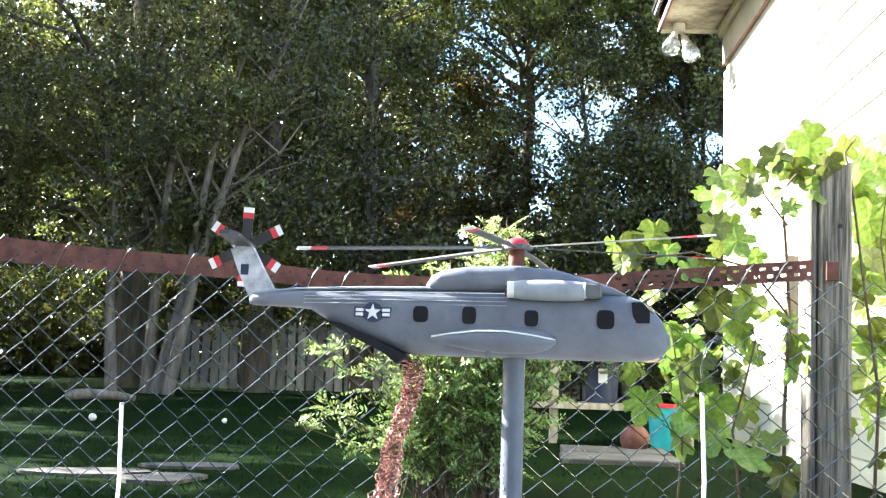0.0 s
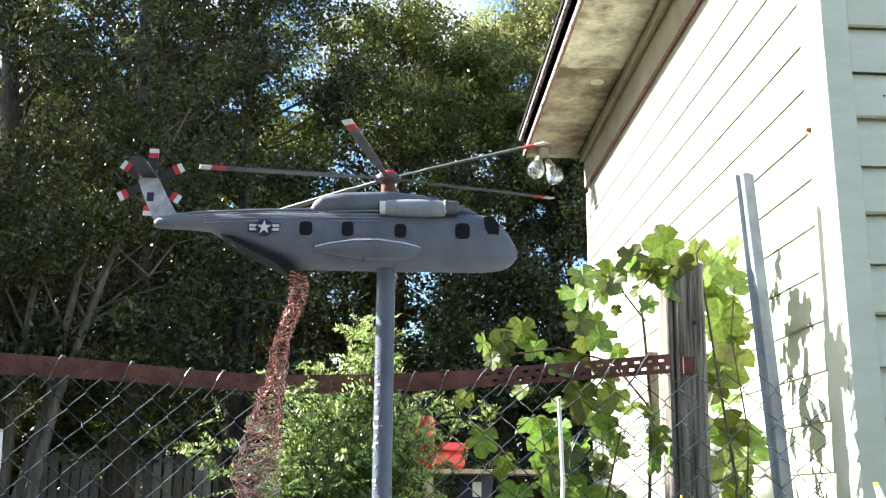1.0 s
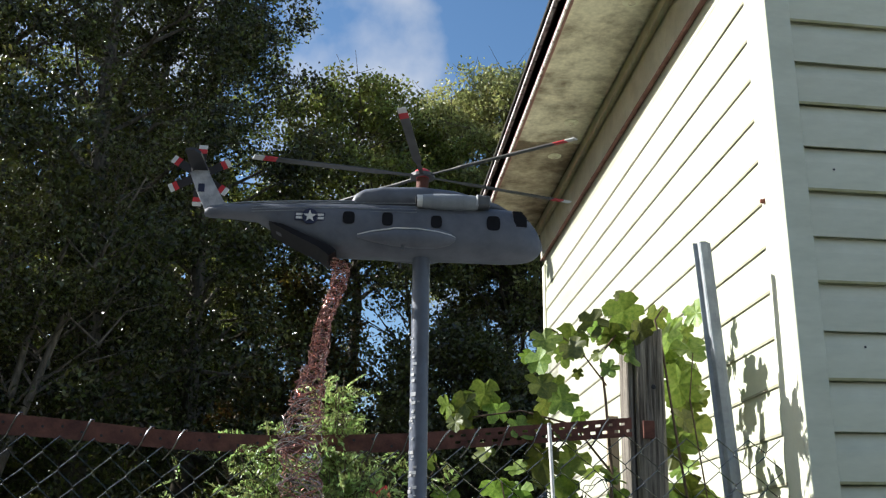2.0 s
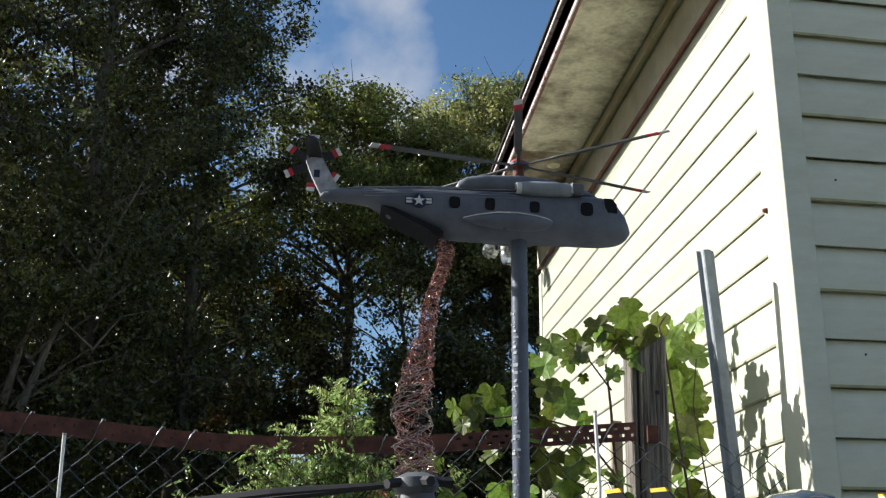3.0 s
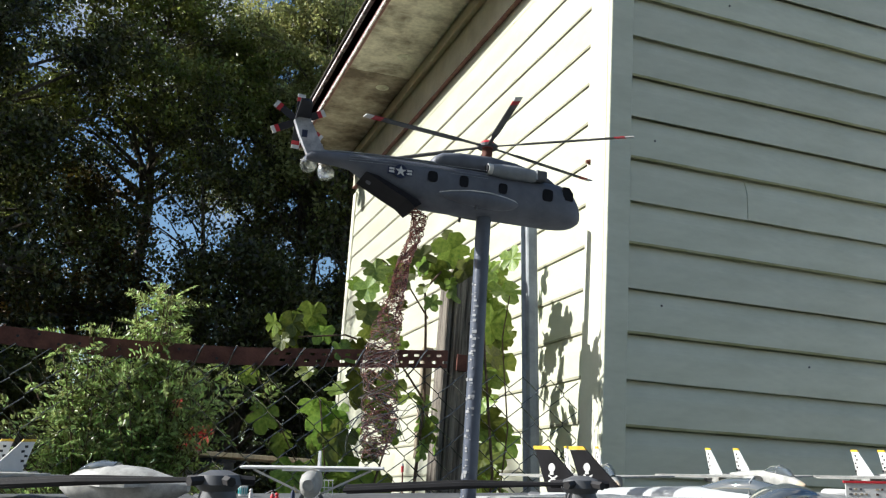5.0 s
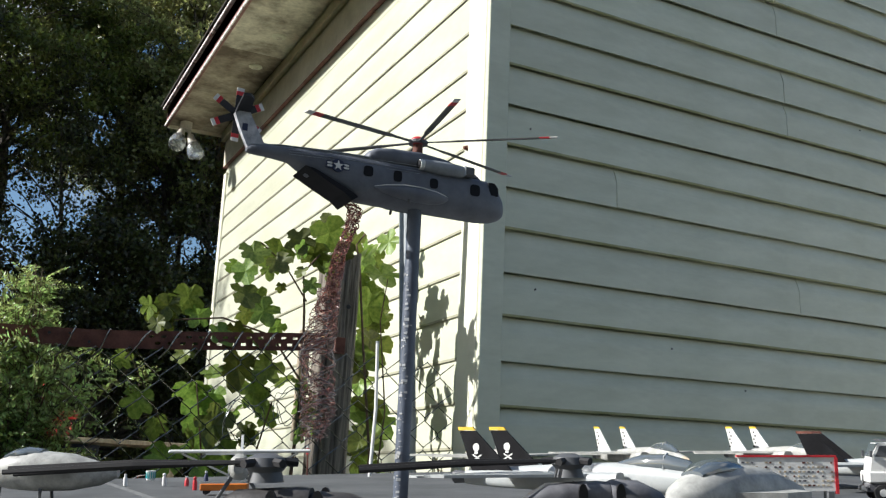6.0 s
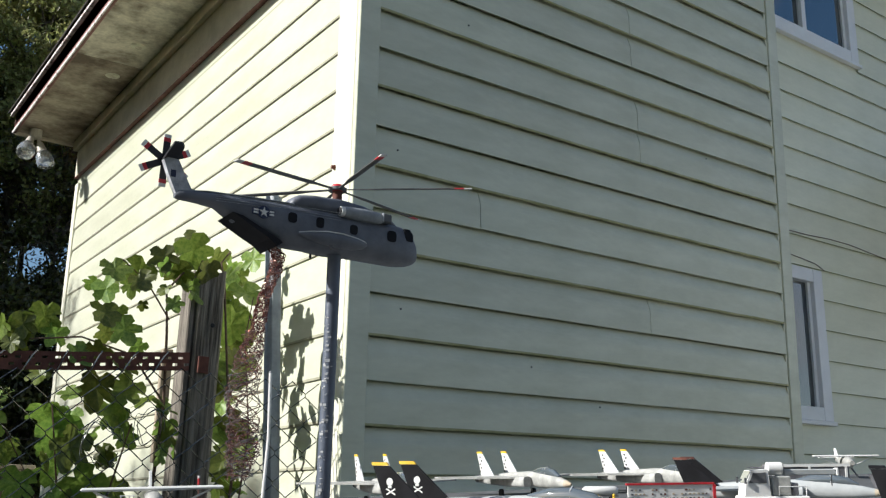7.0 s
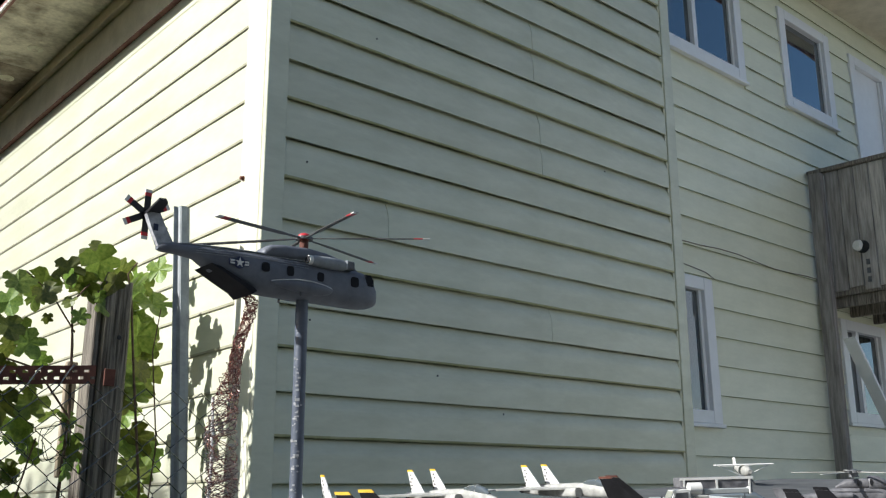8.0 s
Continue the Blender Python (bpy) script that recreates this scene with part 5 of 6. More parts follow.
for k in range(6):
    m = Matrix.Translation((0, 0, HUBZ + 0.0018)) @ Matrix.Rotation(radians(-2.0), 4, "Y") @ Matrix.Rotation(radians(0.5), 4, "X") @ Matrix.Rotation(radians(60 * k + 20), 4, "Z") @ Matrix.Diagonal((0.895, 1, 1, 1)) @ Matrix.Rotation(radians(1.45), 4, "Y") @ Matrix.Rotation(radians(7), 4, "X")
    b = bmesh.new()
    slab([(0.006, -0.0014), (0.03, -0.0016), (0.04, -0.0032), (0.122, -0.0032), (0.122, 0.0026), (0.04, 0.0026), (0.03, 0.0016), (0.006, 0.0014)], -0.0004, 0.0004, b)
    bmesh.ops.transform(b, matrix=m, verts=b.verts)
    bl = part("rotor_blade", b, BLADE_GREY, hub)
    part("red_band", boxed(0.1221, 0.132, -0.0032, 0.0026, -0.0004, 0.0004, 0, m), RED, bl)
    part("white_tip", boxed(0.1321, 0.140, -0.0032, 0.0024, -0.0004, 0.0004, 0, m), OFFWHITE, bl)

# ---------------------------------------------------------------- wire net hanging from the ramp
net = thing("wire_net", pose(0.006, -0.002, 0.002), "crumpled copper wire net hanging from the helicopter's ramp", "wire net")
axis = [(-0.2225, 0.743, 0.575, 0.0060), (-0.2130, 0.742, 0.568, 0.0070), (-0.2150, 0.742, 0.552, 0.0062), (-0.2235, 0.743, 0.528, 0.0060), (-0.2265, 0.744, 0.503, 0.0072), (-0.2330, 0.745, 0.474, 0.0125), (-0.2370, 0.745, 0.447, 0.0158), (-0.2340, 0.745, 0.417, 0.0150), (-0.2320, 0.745, 0.394, 0.0150), (-0.2370, 0.745, 0.372, 0.0095)]


def axis_at(f):
    f = min(max(f, 0), 1) * (len(axis) - 1)
    i = min(int(f), len(axis) - 2)
    a, b = np.array(axis[i]), np.array(axis[i + 1])
    return a + (f - i) * (b - a)


rng = np.random.default_rng(17)
for strand in range(66):
    turns, phase = rng.choice([-1, 1]) * rng.uniform(0.5, 9.0), rng.uniform(0, 6.283)
    f0 = rng.uniform(0, 0.72) * rng.uniform(0.3, 1) if strand < 54 else rng.uniform(0.74, 0.86)
    f1 = min(1.0, f0 + rng.uniform(0.18, 0.5))
    pts = []
    for k in range(34):
        f = f0 + (f1 - f0) * k / 33
        x, y, z, r = axis_at(f)
        a = phase + turns * 6.283 * (f - f0)
        r *= 0.78 + 0.32 * noise.noise(Vector((k * 0.55, strand * 3.1, 0.4))) + 0.14 * rng.uniform(-1, 1)
        pts.append((x + r * math.cos(a), y + r * math.sin(a), z + 0.0025 * noise.noise(Vector((k * 0.7, strand, 9)))))
    part("wire_strand", tubed(pts, rng.uniform(0.00022, 0.00042), 4), COPPER if f0 < 0.3 or strand % 2 else STEELNET, net)
for ring in range(58):
    f = 0.03 + 0.95 * ring / 57
    x, y, z, r = axis_at(f)
    tilt = rng.normal(0, 0.35, 2)
    pts = []
    for k in range(25):
        a = 6.283 * k / 24 * 1.04
        rr = r * (0.92 + 0.22 * noise.noise(Vector((math.cos(a) * 1.6, math.sin(a) * 1.6, ring * 1.7))))
        pts.append((x + rr * math.cos(a), y + rr * math.sin(a), z + rr * (tilt[0] * math.cos(a) + tilt[1] * math.sin(a))))
    part("wire_strand", tubed(pts, 0.00038, 4), COPPER if ring < 34 or ring % 3 == 0 else STEELNET, net)

# ---------------------------------------------------------------- models on the deck
for x, y, top in ((-0.637, 1.400, 0.509), (0.050, 1.317, 0.547)):
    rod = thing("rod", pose(x, y, deck_z(x, y)), "thin upright pale metal rod on the display deck", "rod", "thin rods")
    h_ = top - deck_z(x, y)
    part("shaft", tubed([(0, 0, -0.002), (0.004, 0, h_ * 0.5), (0.001, 0, h_)], 0.0024, 8), OFFWHITE, rod)
    part("tip", tubed([(0.001, 0, h_), (0.001, 0, h_ + 0.003)], 0.0026, 8), GALV, rod)


def jet(at, body, fin_mat, marks, label, tip=YELLOW):
    """A twin-finned swing-wing jet about 26 cm long, nose towards +x, wheels at z = 0."""
    j = thing("model_jet", at, label, "model jet", "model jets on the deck")
    part("fuselage", loft([(0.130, 0.0205, 0.0225, 0.0010), (0.118, 0.0175, 0.0265, 0.0045), (0.095, 0.0150, 0.0315, 0.0075), (0.070, 0.0140, 0.0350, 0.0090), (0.045, 0.0140, 0.0370, 0.0095), (0.010, 0.0150, 0.0360, 0.0105), (-0.040, 0.0160, 0.0335, 0.0105), (-0.085, 0.0180, 0.0300, 0.0080), (-0.118, 0.0200, 0.0265, 0.0040)], 18, 2.3), body, j, smooth=True)
    for s in (-1, 1):
        part("intake", loft([(0.040, 0.0150, 0.0300, 0.0065, s * 0.0165), (0.000, 0.0140, 0.0290, 0.0080, s * 0.0175), (-0.070, 0.0150, 0.0290, 0.0085, s * 0.0175), (-0.105, 0.0165, 0.0280, 0.0062, s * 0.0165)], 14, 3.2), body, j, smooth=True)
        nz = bmesh.new()
        disc(nz, (-0.112, s * 0.0165, 0.0222), (1, 0, 0), 0.0056, 0.014, 14, 0.0045)
        part("nozzle", nz, DARKGREY, j)
        part("wing", slab([(0.020, s * 0.018), (-0.052, s * 0.108), (-0.070, s * 0.110), (-0.058, s * 0.022)][::s], 0.0262, 0.0284), body, j)
        part("stabiliser", slab([(-0.078, s * 0.022), (-0.118, s * 0.066), (-0.134, s * 0.064), (-0.122, s * 0.022)][::s], 0.0228, 0.0242), body, j)
        fin = part("fin", prism([(-0.056, 0.028), (-0.094, 0.060), (-0.111, 0.060), (-0.098, 0.028)], s * 0.0205 - 0.0007, s * 0.0205 + 0.0007), fin_mat, j)
        part("fin_tip", prism([(-0.0942, 0.0602), (-0.0968, 0.0630), (-0.1126, 0.0630), (-0.1120, 0.0602)], s * 0.0205 - 0.0009, s * 0.0205 + 0.0009), tip, fin)
        if marks == "pale":
            for q in range(5):
                part("mark", boxed(-0.1025 + 0.004 * (q % 2), -0.0985 + 0.004 * (q % 2), s * 0.0205 - 0.0011, s * 0.0205 + 0.0011, 0.0325 + 0.0052 * q, 0.0352 + 0.0052 * q), BLACK, fin)
        elif marks == "skull":
            sk = bmesh.new()
            disc(sk, (-0.093, s * 0.0205, 0.0465), (0, 1, 0), 0.0034, 0.0022, 12)
            part("mark", sk, OFFWHITE, fin)
            part("mark", boxed(-0.0948, -0.0912, s * 0.0205 - 0.0011, s * 0.0205 + 0.0011, 0.0412, 0.0432), OFFWHITE, fin)
            for q in (-1, 1):
                part("mark", boxed(-0.0052, 0.0052, -0.0010, 0.0010, -0.0006, 0.0006, 0, Matrix.Translation((-0.092, s * 0.0205, 0.0382)) @ Matrix.Rotation(radians(28 * q), 4, "Y")), OFFWHITE, fin)
        leg = part("gear_leg", tubed([(-0.020, s * 0.020, 0.017), (-0.022, s * 0.024, 0.006)], 0.0012, 7), OFFWHITE, j)
        wh = bmesh.new()
        disc(wh, (-0.022, s * 0.0262, 0.0055), (0, 1, 0), 0.0055, 0.0036, 14)
        part("wheel", wh, TYRE, leg)
    part("canopy", loft([(0.100, 0.0290, 0.0325, 0.0030), (0.088, 0.0290, 0.0395, 0.0055), (0.070, 0.0290, 0.0435, 0.0066), (0.050, 0.0290, 0.0430, 0.0064), (0.030, 0.0290, 0.0375, 0.0045)], 14, 2.0), CANOPY, j, smooth=True)
    part("radome", loft([(0.1305, 0.0203, 0.0227, 0.0012), (0.125, 0.0188, 0.0245, 0.0030), (0.117, 0.0171, 0.0268, 0.0049)], 14, 2.3), PALEWOOD, j, "yellowish nose cone", smooth=True)
    part("canopy_frame", tubed([(0.070, -0.0067, 0.033), (0.070, -0.005, 0.0412), (0.070, 0, 0.0440), (0.070, 0.005, 0.0412), (0.070, 0.0067, 0.033)], 0.0007, 5), body, j)
    leg = part("nose_leg", tubed([(0.075, 0, 0.016), (0.077, 0, 0.005)], 0.0012, 7), OFFWHITE, j)
    wh = bmesh.new()
    disc(wh, (0.077, 0.002, 0.0042), (0, 1, 0), 0.0042, 0.0022, 12)
    disc(wh, (0.077, -0.002, 0.0042), (0, 1, 0), 0.0042, 0.0022, 12)
    part("nose_wheel", wh, TYRE, leg)
    return j


pale_jet = jet(deck_pose(0.442, 1.215, -100) @ Matrix.Scale(1.08, 4), JET_PALE, OFFWHITE, "pale", "pale grey model jet with yellow-tipped speckled twin fins")
copy_thing(pale_jet, deck_pose(0.665, 1.165, -100))
copy_thing(pale_jet, deck_pose(0.185, 1.190, -106))
copy_thing(pale_jet, deck_pose(-0.607, 1.270, -142))
jet(deck_pose(-0.006, 0.684, -67) @ Matrix.Scale(1.08, 4), JET_GREY, FIN_BLACK, "skull", "grey model jet with black fins, yellow tips and white emblem")
jet(deck_pose(0.468, 0.768, -61), JET_GREY, FIN_BLACK, "plain", "grey model jet with black twin fins and rusty brown tips", RUST)
jet(deck_pose(0.215, 0.345, -100), JET_GREY, FIN_BLACK, "plain", "grey model jet with plain black twin fins", FIN_BLACK)


def cargo_plane(at, label):
    """A broad smooth-backed model aircraft, wings folded away."""
    c = thing("model_aircraft", at, label, "model aircraft")
    part("fuselage", loft([(0.075, 0.030, 0.036, 0.004), (0.062, 0.021, 0.048, 0.014), (0.040, 0.016, 0.057, 0.021), (0.010, 0.014, 0.0605, 0.024), (-0.030, 0.015, 0.057, 0.022), (-0.065, 0.021, 0.047, 0.014), (-0.085, 0.030, 0.040, 0.005)], 22, 2.3), JET_PALE, c, smooth=True)
    part("canopy", loft([(0.048, 0.050, 0.0560, 0.010), (0.036, 0.050, 0.0625, 0.014), (0.020, 0.050, 0.0650, 0.015), (0.004, 0.050, 0.0625, 0.012)], 16, 2.0), CANOPY, c, smooth=True)
    for s in (-1, 1):
        part("wing_root", slab([(0.03, s * 0.02), (0.0, s * 0.046), (-0.03, s * 0.046), (-0.045, s * 0.018)][::s], 0.036, 0.041), JET_PALE, c)
        part("skid", tubed([(0.0, s * 0.014, 0.018), (0.0, s * 0.018, 0.0)], 0.002, 8), DARKGREY, c)
        part("lettering_bar", boxed(-0.03, -0.008, s * 0.0232 - 0.0006, s * 0.0232 + 0.0006, 0.035, 0.041), OFFWHITE, c)
    part("nose_skid", tubed([(0.055, 0, 0.024), (0.057, 0, 0.0)], 0.002, 8), DARKGREY, c)
    return c


plane = cargo_plane(deck_pose(-0.075, 0.425, -168) @ Matrix.Scale(0.78, 4), "pale grey model aircraft with a rounded back and clear canopy")


copy_thing(plane, deck_pose(-0.405, 0.955, 150))


def small_heli(at, label, spread=False, dome=1.0, paint=MIDGREY):
    """A dark model helicopter with folded rotor blades, nose towards +x."""
    h = thing("small_model_helicopter", at, label, "model helicopter", "small model helicopters")
    part("fuselage", loft([(0.056, 0.016, 0.022, 0.004), (0.046, 0.010, 0.030, 0.010), (0.030, 0.008, 0.036, 0.0125), (-0.020, 0.008, 0.037, 0.0125), (-0.045, 0.012, 0.030, 0.009), (-0.090, 0.016, 0.024, 0.004)], 18, 2.8), paint, h, smooth=True)
    part("engine_housing", loft([(0.0165, 0.034, 0.0470, 0.0088), (0.012, 0.034, 0.0475, 0.0095), (-0.010, 0.034, 0.0465, 0.0092), (-0.024, 0.034, 0.038, 0.006)], 18, 3.0), paint, h, smooth=True)
    part("intake_housing", loft([(x_, 0.032, 0.032 + dome * h_, w_) for x_, h_, w_ in ((0.044, 0.0055, 0.006), (0.039, 0.0130, 0.0090), (0.030, 0.0180, 0.0108), (0.0195, 0.0188, 0.0112), (0.0168, 0.0175, 0.0100))], 18, 2.6), paint, h, smooth=True)
    for s in (-1, 1):
        for x in (0.004, 0.0200):
            d = bmesh.new()
            disc(d, (x, s * 0.0102, 0.0425), (0, 1, 0), 0.0036, 0.0024, 14)
            bmesh.ops.scale(d, vec=(0.55, 1, 1.2), space=Matrix.Translation((-x, 0, -0.0425)), verts=d.verts)
            part("port", d, BLACK, h)
        w = bmesh.new()
        disc(w, (0.01, s * 0.016, 0.0045), (0, 1, 0), 0.0045, 0.004, 12)
        part("wheel", w, TYRE, h)
        part("strut", tubed([(0.01, s * 0.010, 0.012), (0.01, s * 0.0155, 0.005)], 0.0012, 6), DARKGREY, h)
        part("side_tank", tubed([(-0.035, s * 0.016, 0.026), (-0.005, s * 0.016, 0.026)], 0.0042, 12), paint, h, smooth=True)
    w = bmesh.new()
    disc(w, (-0.06, 0, 0.0035), (0, 1, 0), 0.0035, 0.003, 12)
    part("tail_wheel", w, TYRE, h)
    part("tail_strut", tubed([(-0.06, 0, 0.024), (-0.06, 0, 0.004)], 0.001, 6), DARKGREY, h)
    part("tail_fin", prism([(-0.080, 0.022), (-0.094, 0.036), (-0.104, 0.036), (-0.098, 0.020)], -0.0012, 0.0012), paint, h)
    hb = part("rotor_hub", tubed([(0.0, 0, 0.049), (0.0, 0, 0.0525), (0.0, 0, 0.0545), (0, 0, 0.0575), (0, 0, 0.0590)], 0.0060, 14, [1.1, 0.95, 1.25, 1.1, 0.5]), DARKGREY, h, smooth=True)
    for k in range(5 if spread else 0):
        part("rotor_blade", boxed(0.010, 0.080, -0.0022, 0.0022, 0.0552, 0.0560, 0.0002, Matrix.Rotation(radians(72 * k + 20), 4, "Z")), JET_PALE, hb)
    for k, (dy, dz) in enumerate(() if spread else ((-0.006, 0.0), (-0.003, 0.001), (0.0, -0.001), (0.003, 0.0), (0.006, -0.001))):
        part("folded_blade", tubed([(-0.003, dy * 0.6, 0.0560), (-0.045, dy * 1.2, 0.0553 + dz * 0.7), (-0.090, dy * 1.5, 0.0528 + dz)], 0.0009, 5, [0.8, 1.3, 1.1]), BLADE_DARK, hb)
    for k in range(5):
        a = k * 1.2566 + 0.4
        part("blade_grip", tubed([(0.003 * math.cos(a), 0.003 * math.sin(a), 0.0562), (0.0115 * math.cos(a), 0.0115 * math.sin(a), 0.0556)], 0.0016, 6), BLADE_DARK, hb)
    part("cockpit_glass", loft([(0.0535, 0.0245, 0.0290, 0.006), (0.047, 0.0255, 0.0335, 0.0098), (0.040, 0.0270, 0.0350, 0.0112)], 12, 2.6), CANOPY, h, smooth=True)
    part("door_seam", boxed(-0.012, 0.018, -0.0128, -0.0124, 0.0115, 0.0118), BLACK, h)
    part("stripe", boxed(-0.030, 0.030, -0.0129, -0.0123, 0.0310, 0.0318), DARKGREY, h)
    return h


small_heli(deck_pose(-0.256, 0.318, -22, 0.0) @ Matrix.Scale(0.97, 4), "small dark grey model helicopter with rotor blades folded back", False, 0.86)
small_heli(deck_pose(-0.389, 0.307, -27) @ Matrix.Scale(1.0, 4), "small dark model helicopter with a low intake housing and folded blades", False, 0.74, DARKER_GREY)
small_heli(deck_pose(0.70, 0.66, -55) @ Matrix.Scale(1.05, 4), "dark grey model helicopter with pale rotor blades spread out", True)

# deck tractor with a crane body
truck = thing("model_truck", deck_pose(0.325, 0.649, -33), "white model crane truck with a dark windscreen and grey boom", "model truck")
part("chassis", boxed(-0.036, 0.034, -0.012, 0.012, 0.008, 0.016, 0.001), MIDGREY, truck)
part("lower_body", boxed(-0.036, 0.034, -0.015, 0.015, 0.0162, 0.027, 0.0015), OFFWHITE, truck)
cab = part("cab", prism([(-0.033, 0.0272), (-0.031, 0.041), (-0.025, 0.053), (-0.008, 0.054), (-0.006, 0.0272)], -0.0125, 0.0125), OFFWHITE, truck)
part("windscreen", prism([(-0.0322, 0.041), (-0.0262, 0.0525), (-0.0250, 0.0520), (-0.0308, 0.0405)], -0.0108, 0.0108), CANOPY, cab)
for s_ in (-1, 1):
    part("side_window", prism([(-0.0285, 0.0405), (-0.0238, 0.0505), (-0.0105, 0.0512), (-0.0100, 0.0405)], s_ * 0.0127 - 0.0003, s_ * 0.0127 + 0.0003), DARKGREY, cab)
    part("mirror", boxed(-0.0335, -0.0315, s_ * 0.0145 - 0.001, s_ * 0.0145 + 0.001, 0.040, 0.046), DARKGREY, cab)
    part("handrail", tubed([(0.002, s_ * 0.0135, 0.0275), (0.002, s_ * 0.0135, 0.0365), (0.030, s_ * 0.0135, 0.0365), (0.030, s_ * 0.0135, 0.0275)], 0.0006, 5), OFFWHITE, truck)
part("roof_rack", tubed([(-0.022, -0.010, 0.0555), (-0.022, 0.010, 0.0555), (-0.011, 0.010, 0.0555), (-0.011, -0.010, 0.0555), (-0.022, -0.010, 0.0555)], 0.0007, 5), MIDGREY, cab)
part("drum", tubed([(-0.006, -0.002, 0.0545), (-0.0055, -0.002, 0.0545), (0.009, -0.002, 0.0545), (0.0095, -0.002, 0.0545)], 0.0068, 16, [0.85, 1, 1, 0.85]), OFFWHITE, truck, smooth=True)
part("drum_end", tubed([(0.0096, -0.002, 0.0545), (0.0106, -0.002, 0.0545)], 0.0050, 16), MIDGREY, truck)
part("winch_box", boxed(-0.003, 0.016, -0.010, 0.010, 0.0272, 0.0470, 0.0012), JET_PALE, truck)
part("winch_panel", boxed(0.0165, 0.024, -0.009, 0.009, 0.0272, 0.0400, 0.001), MIDGREY, truck)
part("boom", boxed(0.012, 0.066, -0.0035, 0.0035, 0.0475, 0.0535, 0.0008), JET_GREY, truck)
part("boom_tip", boxed(0.0662, 0.0685, -0.0045, 0.0045, 0.0465, 0.0545, 0.0006), OFFWHITE, truck)
part("boom_hook", tubed([(0.062, 0, 0.0474), (0.062, 0, 0.036)], 0.0006, 5), DARKGREY, truck)
part("bumper", boxed(-0.0385, -0.0365, -0.0145, 0.0145, 0.0085, 0.0135, 0.0008), DARKGREY, truck)
for wx in (-0.024, 0.022):
    for s_ in (-1, 1):
        w = bmesh.new()
        disc(w, (wx, s_ * 0.0145, 0.0075), (0, 1, 0), 0.0075, 0.005, 16)
        wheel = part("wheel", w, TYRE, truck)
        w = bmesh.new()
        disc(w, (wx, s_ * 0.0173, 0.0075), (0, 1, 0), 0.0036, 0.0008, 12)
        part("rim", w, OFFWHITE, wheel)

board = thing("model_barrier", deck_pose(0.233, 0.705, -29) @ Matrix.Diagonal((0.86, 1, 0.68, 1)), "small white display panel with red edges and rows of marks", "display panel")
part("panel", boxed(-0.052, 0.052, -0.0015, 0.0015, 0.012, 0.058), OFFWHITE, board)
part("edge", boxed(-0.054, 0.054, -0.0025, 0.0025, 0.0582, 0.0610), RED, board)
part("edge", boxed(0.0522, 0.0555, -0.0025, 0.0025, 0.008, 0.058), RED, board)
mark_rnd = random.Random(12)
for r_ in range(6):
    for c_ in range(20):
        if mark_rnd.random() < 0.7:
            mx, mz = -0.0490 + 0.0051 * c_, 0.0185 + 0.0062 * r_
            part("mark_bar", boxed(mx, mx + mark_rnd.uniform(0.0016, 0.0034), -0.0019, -0.0016, mz, mz + 0.0024), mark_rnd.choice((RUST, PALEWOOD, PALEWOOD, MIDGREY, PALEWOOD)), board)
for q in (-0.045, 0.045):
    part("foot", boxed(q - 0.003, q + 0.003, -0.008, 0.008, 0.0, 0.0118), DARKGREY, board)

crate = thing("model_container", deck_pose(0.80, 0.97, -36) @ Matrix.Diagonal((1.1, 1, 0.76, 1)), "grey boxy model container on the display deck", "model container")
part("box", boxed(-0.055, 0.055, -0.022, 0.022, 0.0, 0.0585, 0.002), MIDGREY, crate)
part("rim", boxed(-0.056, 0.056, -0.0235, -0.0222, 0.054, 0.0595), OFFWHITE, crate)
for q in (-0.05, 0.0, 0.05):
    part("rib", boxed(q - 0.0015, q + 0.0015, -0.0240, -0.0222, 0.0, 0.0538), OFFWHITE, crate)
light_plane = thing("model_light_aircraft", deck_pose(1.36, 1.295, -130) @ Matrix.Scale(1.2, 4), "small white high-wing model aircraft", "model aircraft")
part("fuselage", loft([(0.045, 0.022, 0.030, 0.004), (0.025, 0.016, 0.036, 0.008), (-0.01, 0.018, 0.036, 0.007), (-0.065, 0.028, 0.033, 0.002)], 14, 2.3), JET_PALE, light_plane, smooth=True)
part("wing", boxed(-0.004, 0.012, -0.055, 0.055, 0.0365, 0.039, 0.001), OFFWHITE, light_plane)
part("tail_fin", prism([(-0.045, 0.031), (-0.058, 0.050), (-0.068, 0.050), (-0.066, 0.031)], -0.001, 0.001), OFFWHITE, light_plane)
part("stabiliser", boxed(-0.068, -0.052, -0.03, 0.03, 0.0335, 0.035), OFFWHITE, light_plane)
for s in (-1, 1):
    part("strut", tubed([(0.005, s * 0.006, 0.018), (0.008, s * 0.045, 0.0362)], 0.0009, 5), OFFWHITE, light_plane)
    part("gear", tubed([(0.01, s * 0.006, 0.018), (0.01, s * 0.018, 0.0)], 0.0015, 6), DARKGREY, light_plane)

copy_thing(light_plane, deck_pose(-0.235, 0.93, -106))

rnd = random.Random(8)
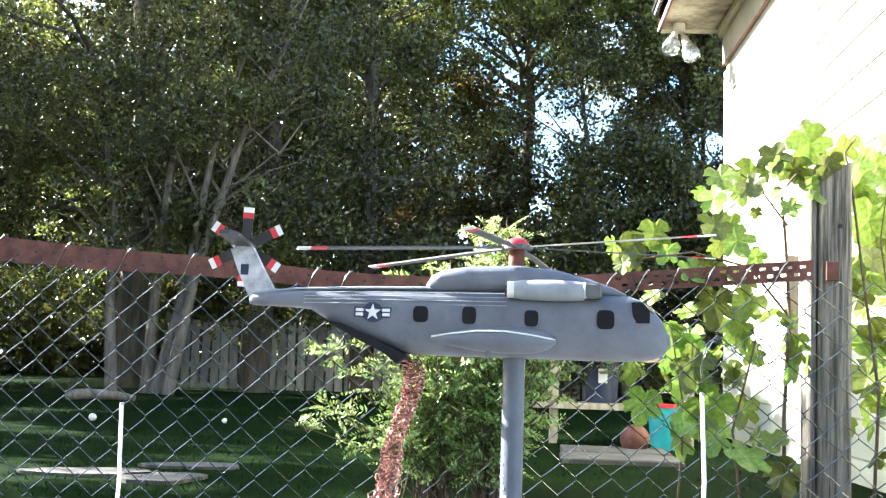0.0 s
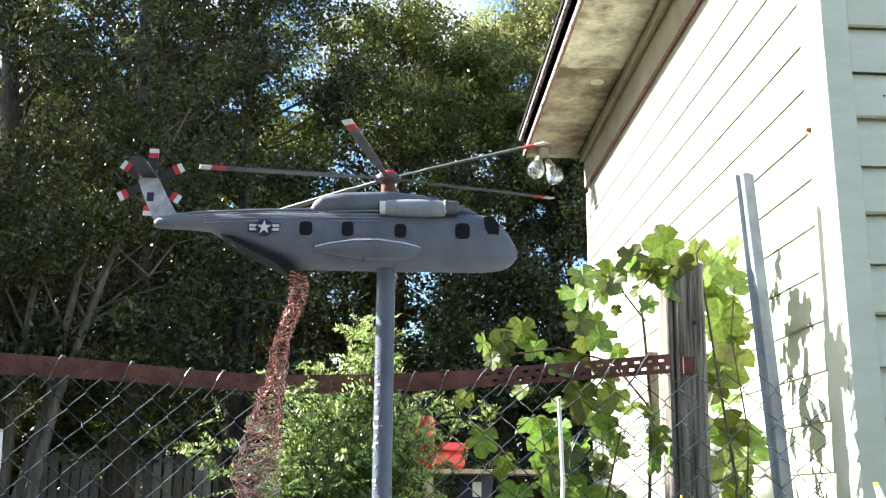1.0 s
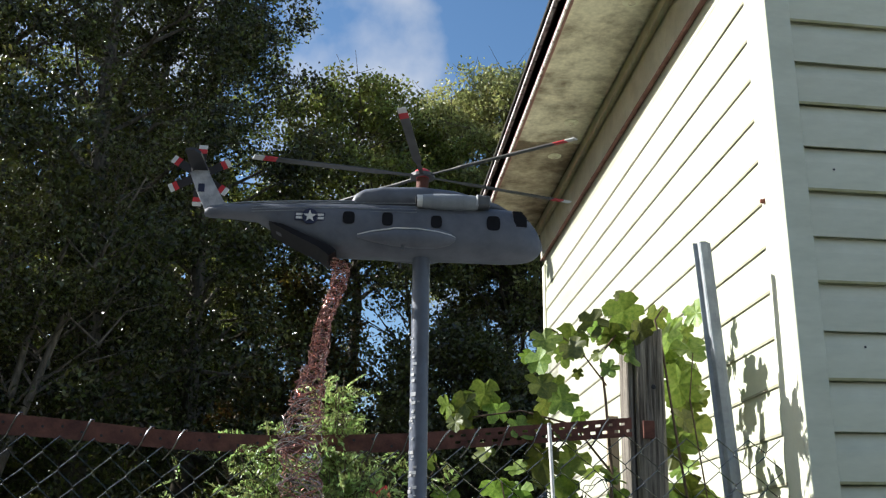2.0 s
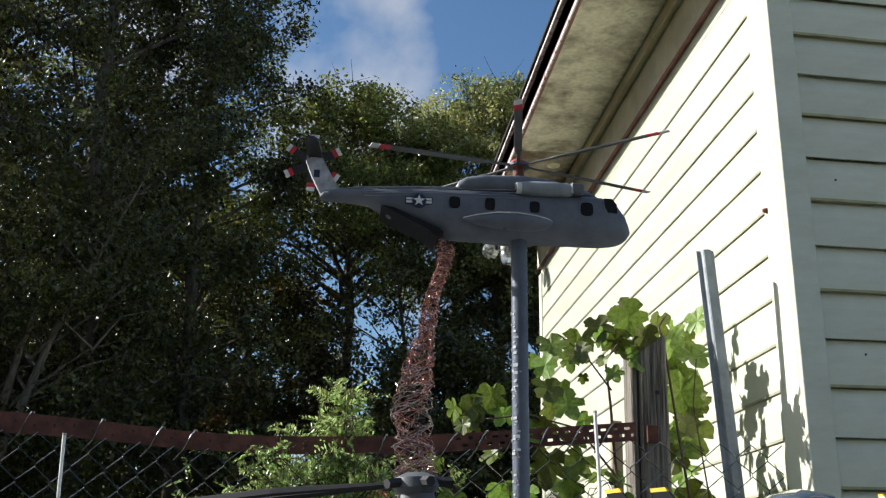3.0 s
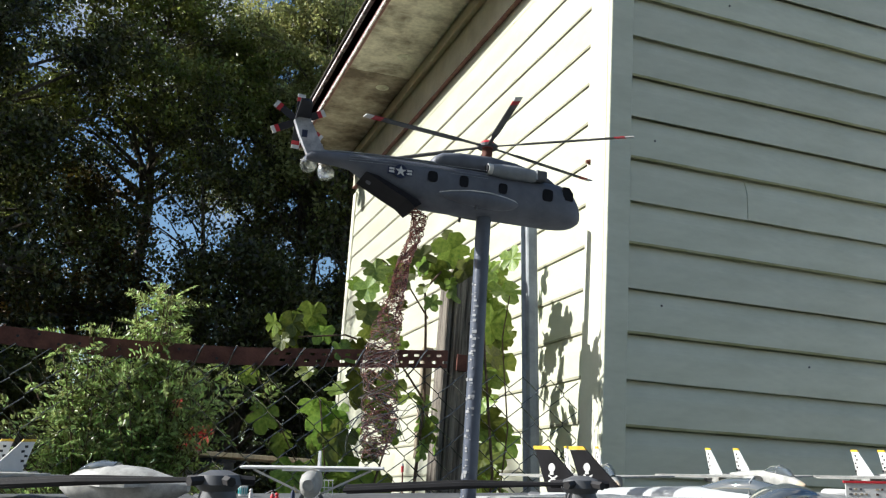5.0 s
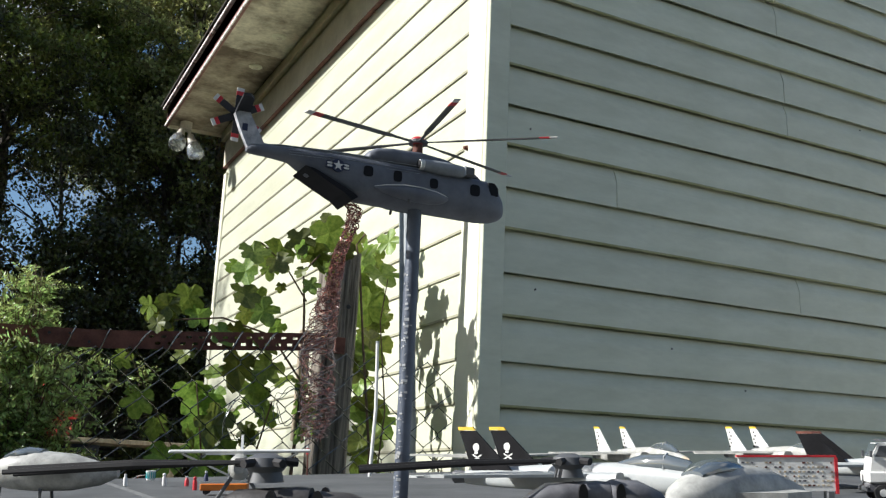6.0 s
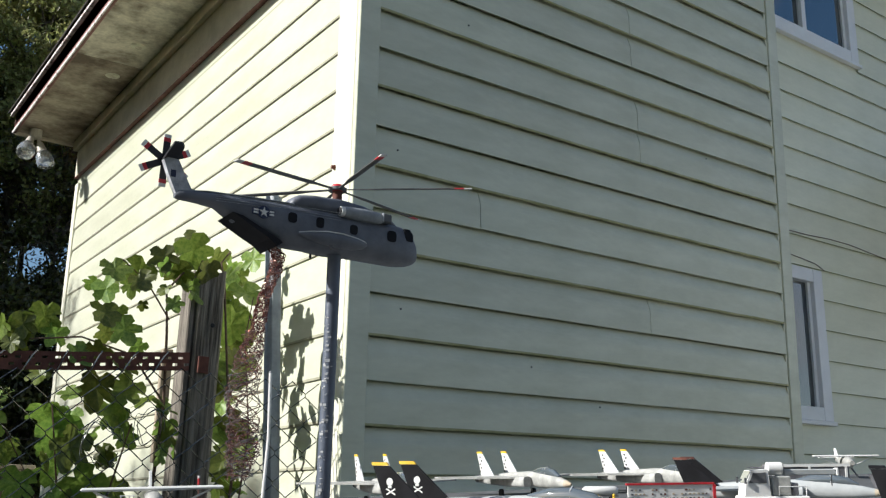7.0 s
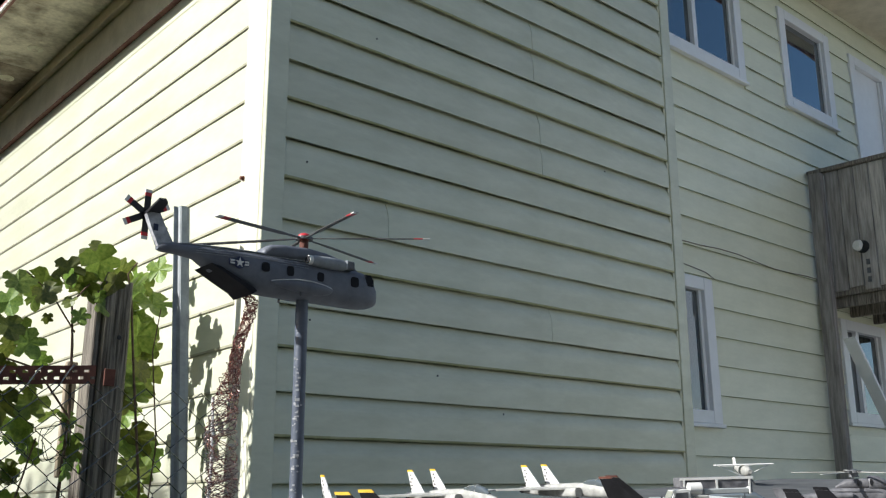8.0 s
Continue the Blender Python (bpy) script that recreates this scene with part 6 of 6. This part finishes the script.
# plain upright pegs stand in for small painted figures
for i, (x, y, m_) in enumerate(((-0.254, 1.20, OFFWHITE), (-0.24, 1.10, RED), (0.40, 0.97, YELLOW), (0.84, 1.19, YELLOW), (0.62, 0.60, RED))):
    peg = thing("peg", deck_pose(x, y, 0), "tiny painted peg standing in for a small model figure", "peg", "painted pegs")
    part("body", tubed([(0, 0, 0), (0, 0, 0.008), (0, 0, 0.011)], 0.0025, 10, [1, 1, 0.7]), m_, peg, smooth=True)
    cap = bmesh.new()
    bmesh.ops.create_icosphere(cap, subdivisions=2, radius=0.002, matrix=Matrix.Translation((0, 0, 0.0128)))
    part("cap", cap, m_, peg, smooth=True)

# small odds and ends along the deck's back edge
cup = thing("cup", deck_pose(-0.245, 1.34, 0) @ Matrix.Scale(0.6, 4), "tiny white cup with teal stripes on the display deck", "cup")
part("body", tubed([(0, 0, 0), (0, 0, 0.020)], 0.0105, 18, [0.85, 1.0]), OFFWHITE, cup, smooth=True)
for k in range(12):
    a = 6.283 * k / 12
    part("stripe", boxed(-0.0012, 0.0012, -0.0003, 0.0003, 0.004, 0.017, 0, Matrix.Translation((0.0103 * math.cos(a), 0.0103 * math.sin(a), 0)) @ Matrix.Rotation(a + 1.5708, 4, "Z")), TEAL, cup)
# the red and blue bottle shapes stand in for small figures
for x, y, h, m_, lab in ((-0.232, 1.18, 0.0185, RED, "tiny red bottle-shaped figure"), (-0.205, 1.20, 0.026, NAVY, "tiny dark blue bottle-shaped figure"), (-0.295, 1.22, 0.022, OFFWHITE, "tiny white canister")):
    flask = thing("bottle", deck_pose(x, y, 0) @ Matrix.Scale(0.62, 4), lab + " standing on the display deck", "bottle", "tiny bottles")
    part("body", tubed([(0, 0, 0), (0, 0, h * 0.62), (0, 0, h * 0.74), (0, 0, h * 0.86)], 0.0042, 12, [1, 1, 0.6, 0.5]), m_, flask, smooth=True)
    part("cap", tubed([(0, 0, h * 0.862), (0, 0, h)], 0.0026, 10), OFFWHITE, flask)
railing = thing("model_railing", deck_pose(-0.14, 1.32, -20) @ Matrix.Scale(0.68, 4), "small white model railing on the display deck", "railing")
for k in range(4):
    part("post", tubed([(-0.012 + 0.008 * k, 0, 0), (-0.012 + 0.008 * k, 0, 0.029)], 0.0009, 6), OFFWHITE, railing)
for z in (0.016, 0.0295):
    part("bar", tubed([(-0.014, 0, z), (0.014, 0, z)], 0.0009, 6), OFFWHITE, railing)
marker = thing("marker_post", deck_pose(-0.02, 1.38, 0) @ Matrix.Scale(0.8, 4), "thin red and white marker post on the display deck", "marker post")
part("shaft", tubed([(0, 0, 0), (0, 0, 0.036)], 0.0013, 8), RUST, marker)
part("red_head", tubed([(0, 0, 0.0362), (0, 0, 0.047)], 0.0022, 10), RED, marker, smooth=True)
part("white_head", tubed([(0, 0, 0.0472), (0, 0, 0.0516)], 0.0022, 10), OFFWHITE, marker)

# a low orange cart and a small white trailer on the deck
cart = thing("model_cart", deck_pose(-0.227, 1.02, -20), "low orange model cart on the display deck", "model cart")
part("bed", boxed(-0.024, 0.024, -0.010, 0.010, 0.004, 0.011, 0.001), ORANGE, cart)
part("rail", boxed(-0.024, 0.024, -0.0108, -0.0102, 0.0112, 0.0135), OFFWHITE, cart)
trailer = thing("model_trailer", deck_pose(0.48, 1.085, -35), "small white model trailer with a round tank", "model trailer")
part("tank", tubed([(-0.026, 0, 0.012), (-0.022, 0, 0.012), (0.022, 0, 0.012), (0.026, 0, 0.012)], 0.0065, 14, [0.5, 1, 1, 0.5]), OFFWHITE, trailer, smooth=True)
part("frame", boxed(-0.022, 0.026, -0.005, 0.005, 0.0035, 0.0055), DARKGREY, trailer)
for k_, ob_ in ((cart, 0.018), (trailer, 0.016)):
    for wx in (-ob_, ob_):
        for s_ in (-1, 1):
            w = bmesh.new()
            disc(w, (wx, s_ * 0.0075, 0.003), (0, 1, 0), 0.003, 0.003, 12)
            part("wheel", w, TYRE, k_)
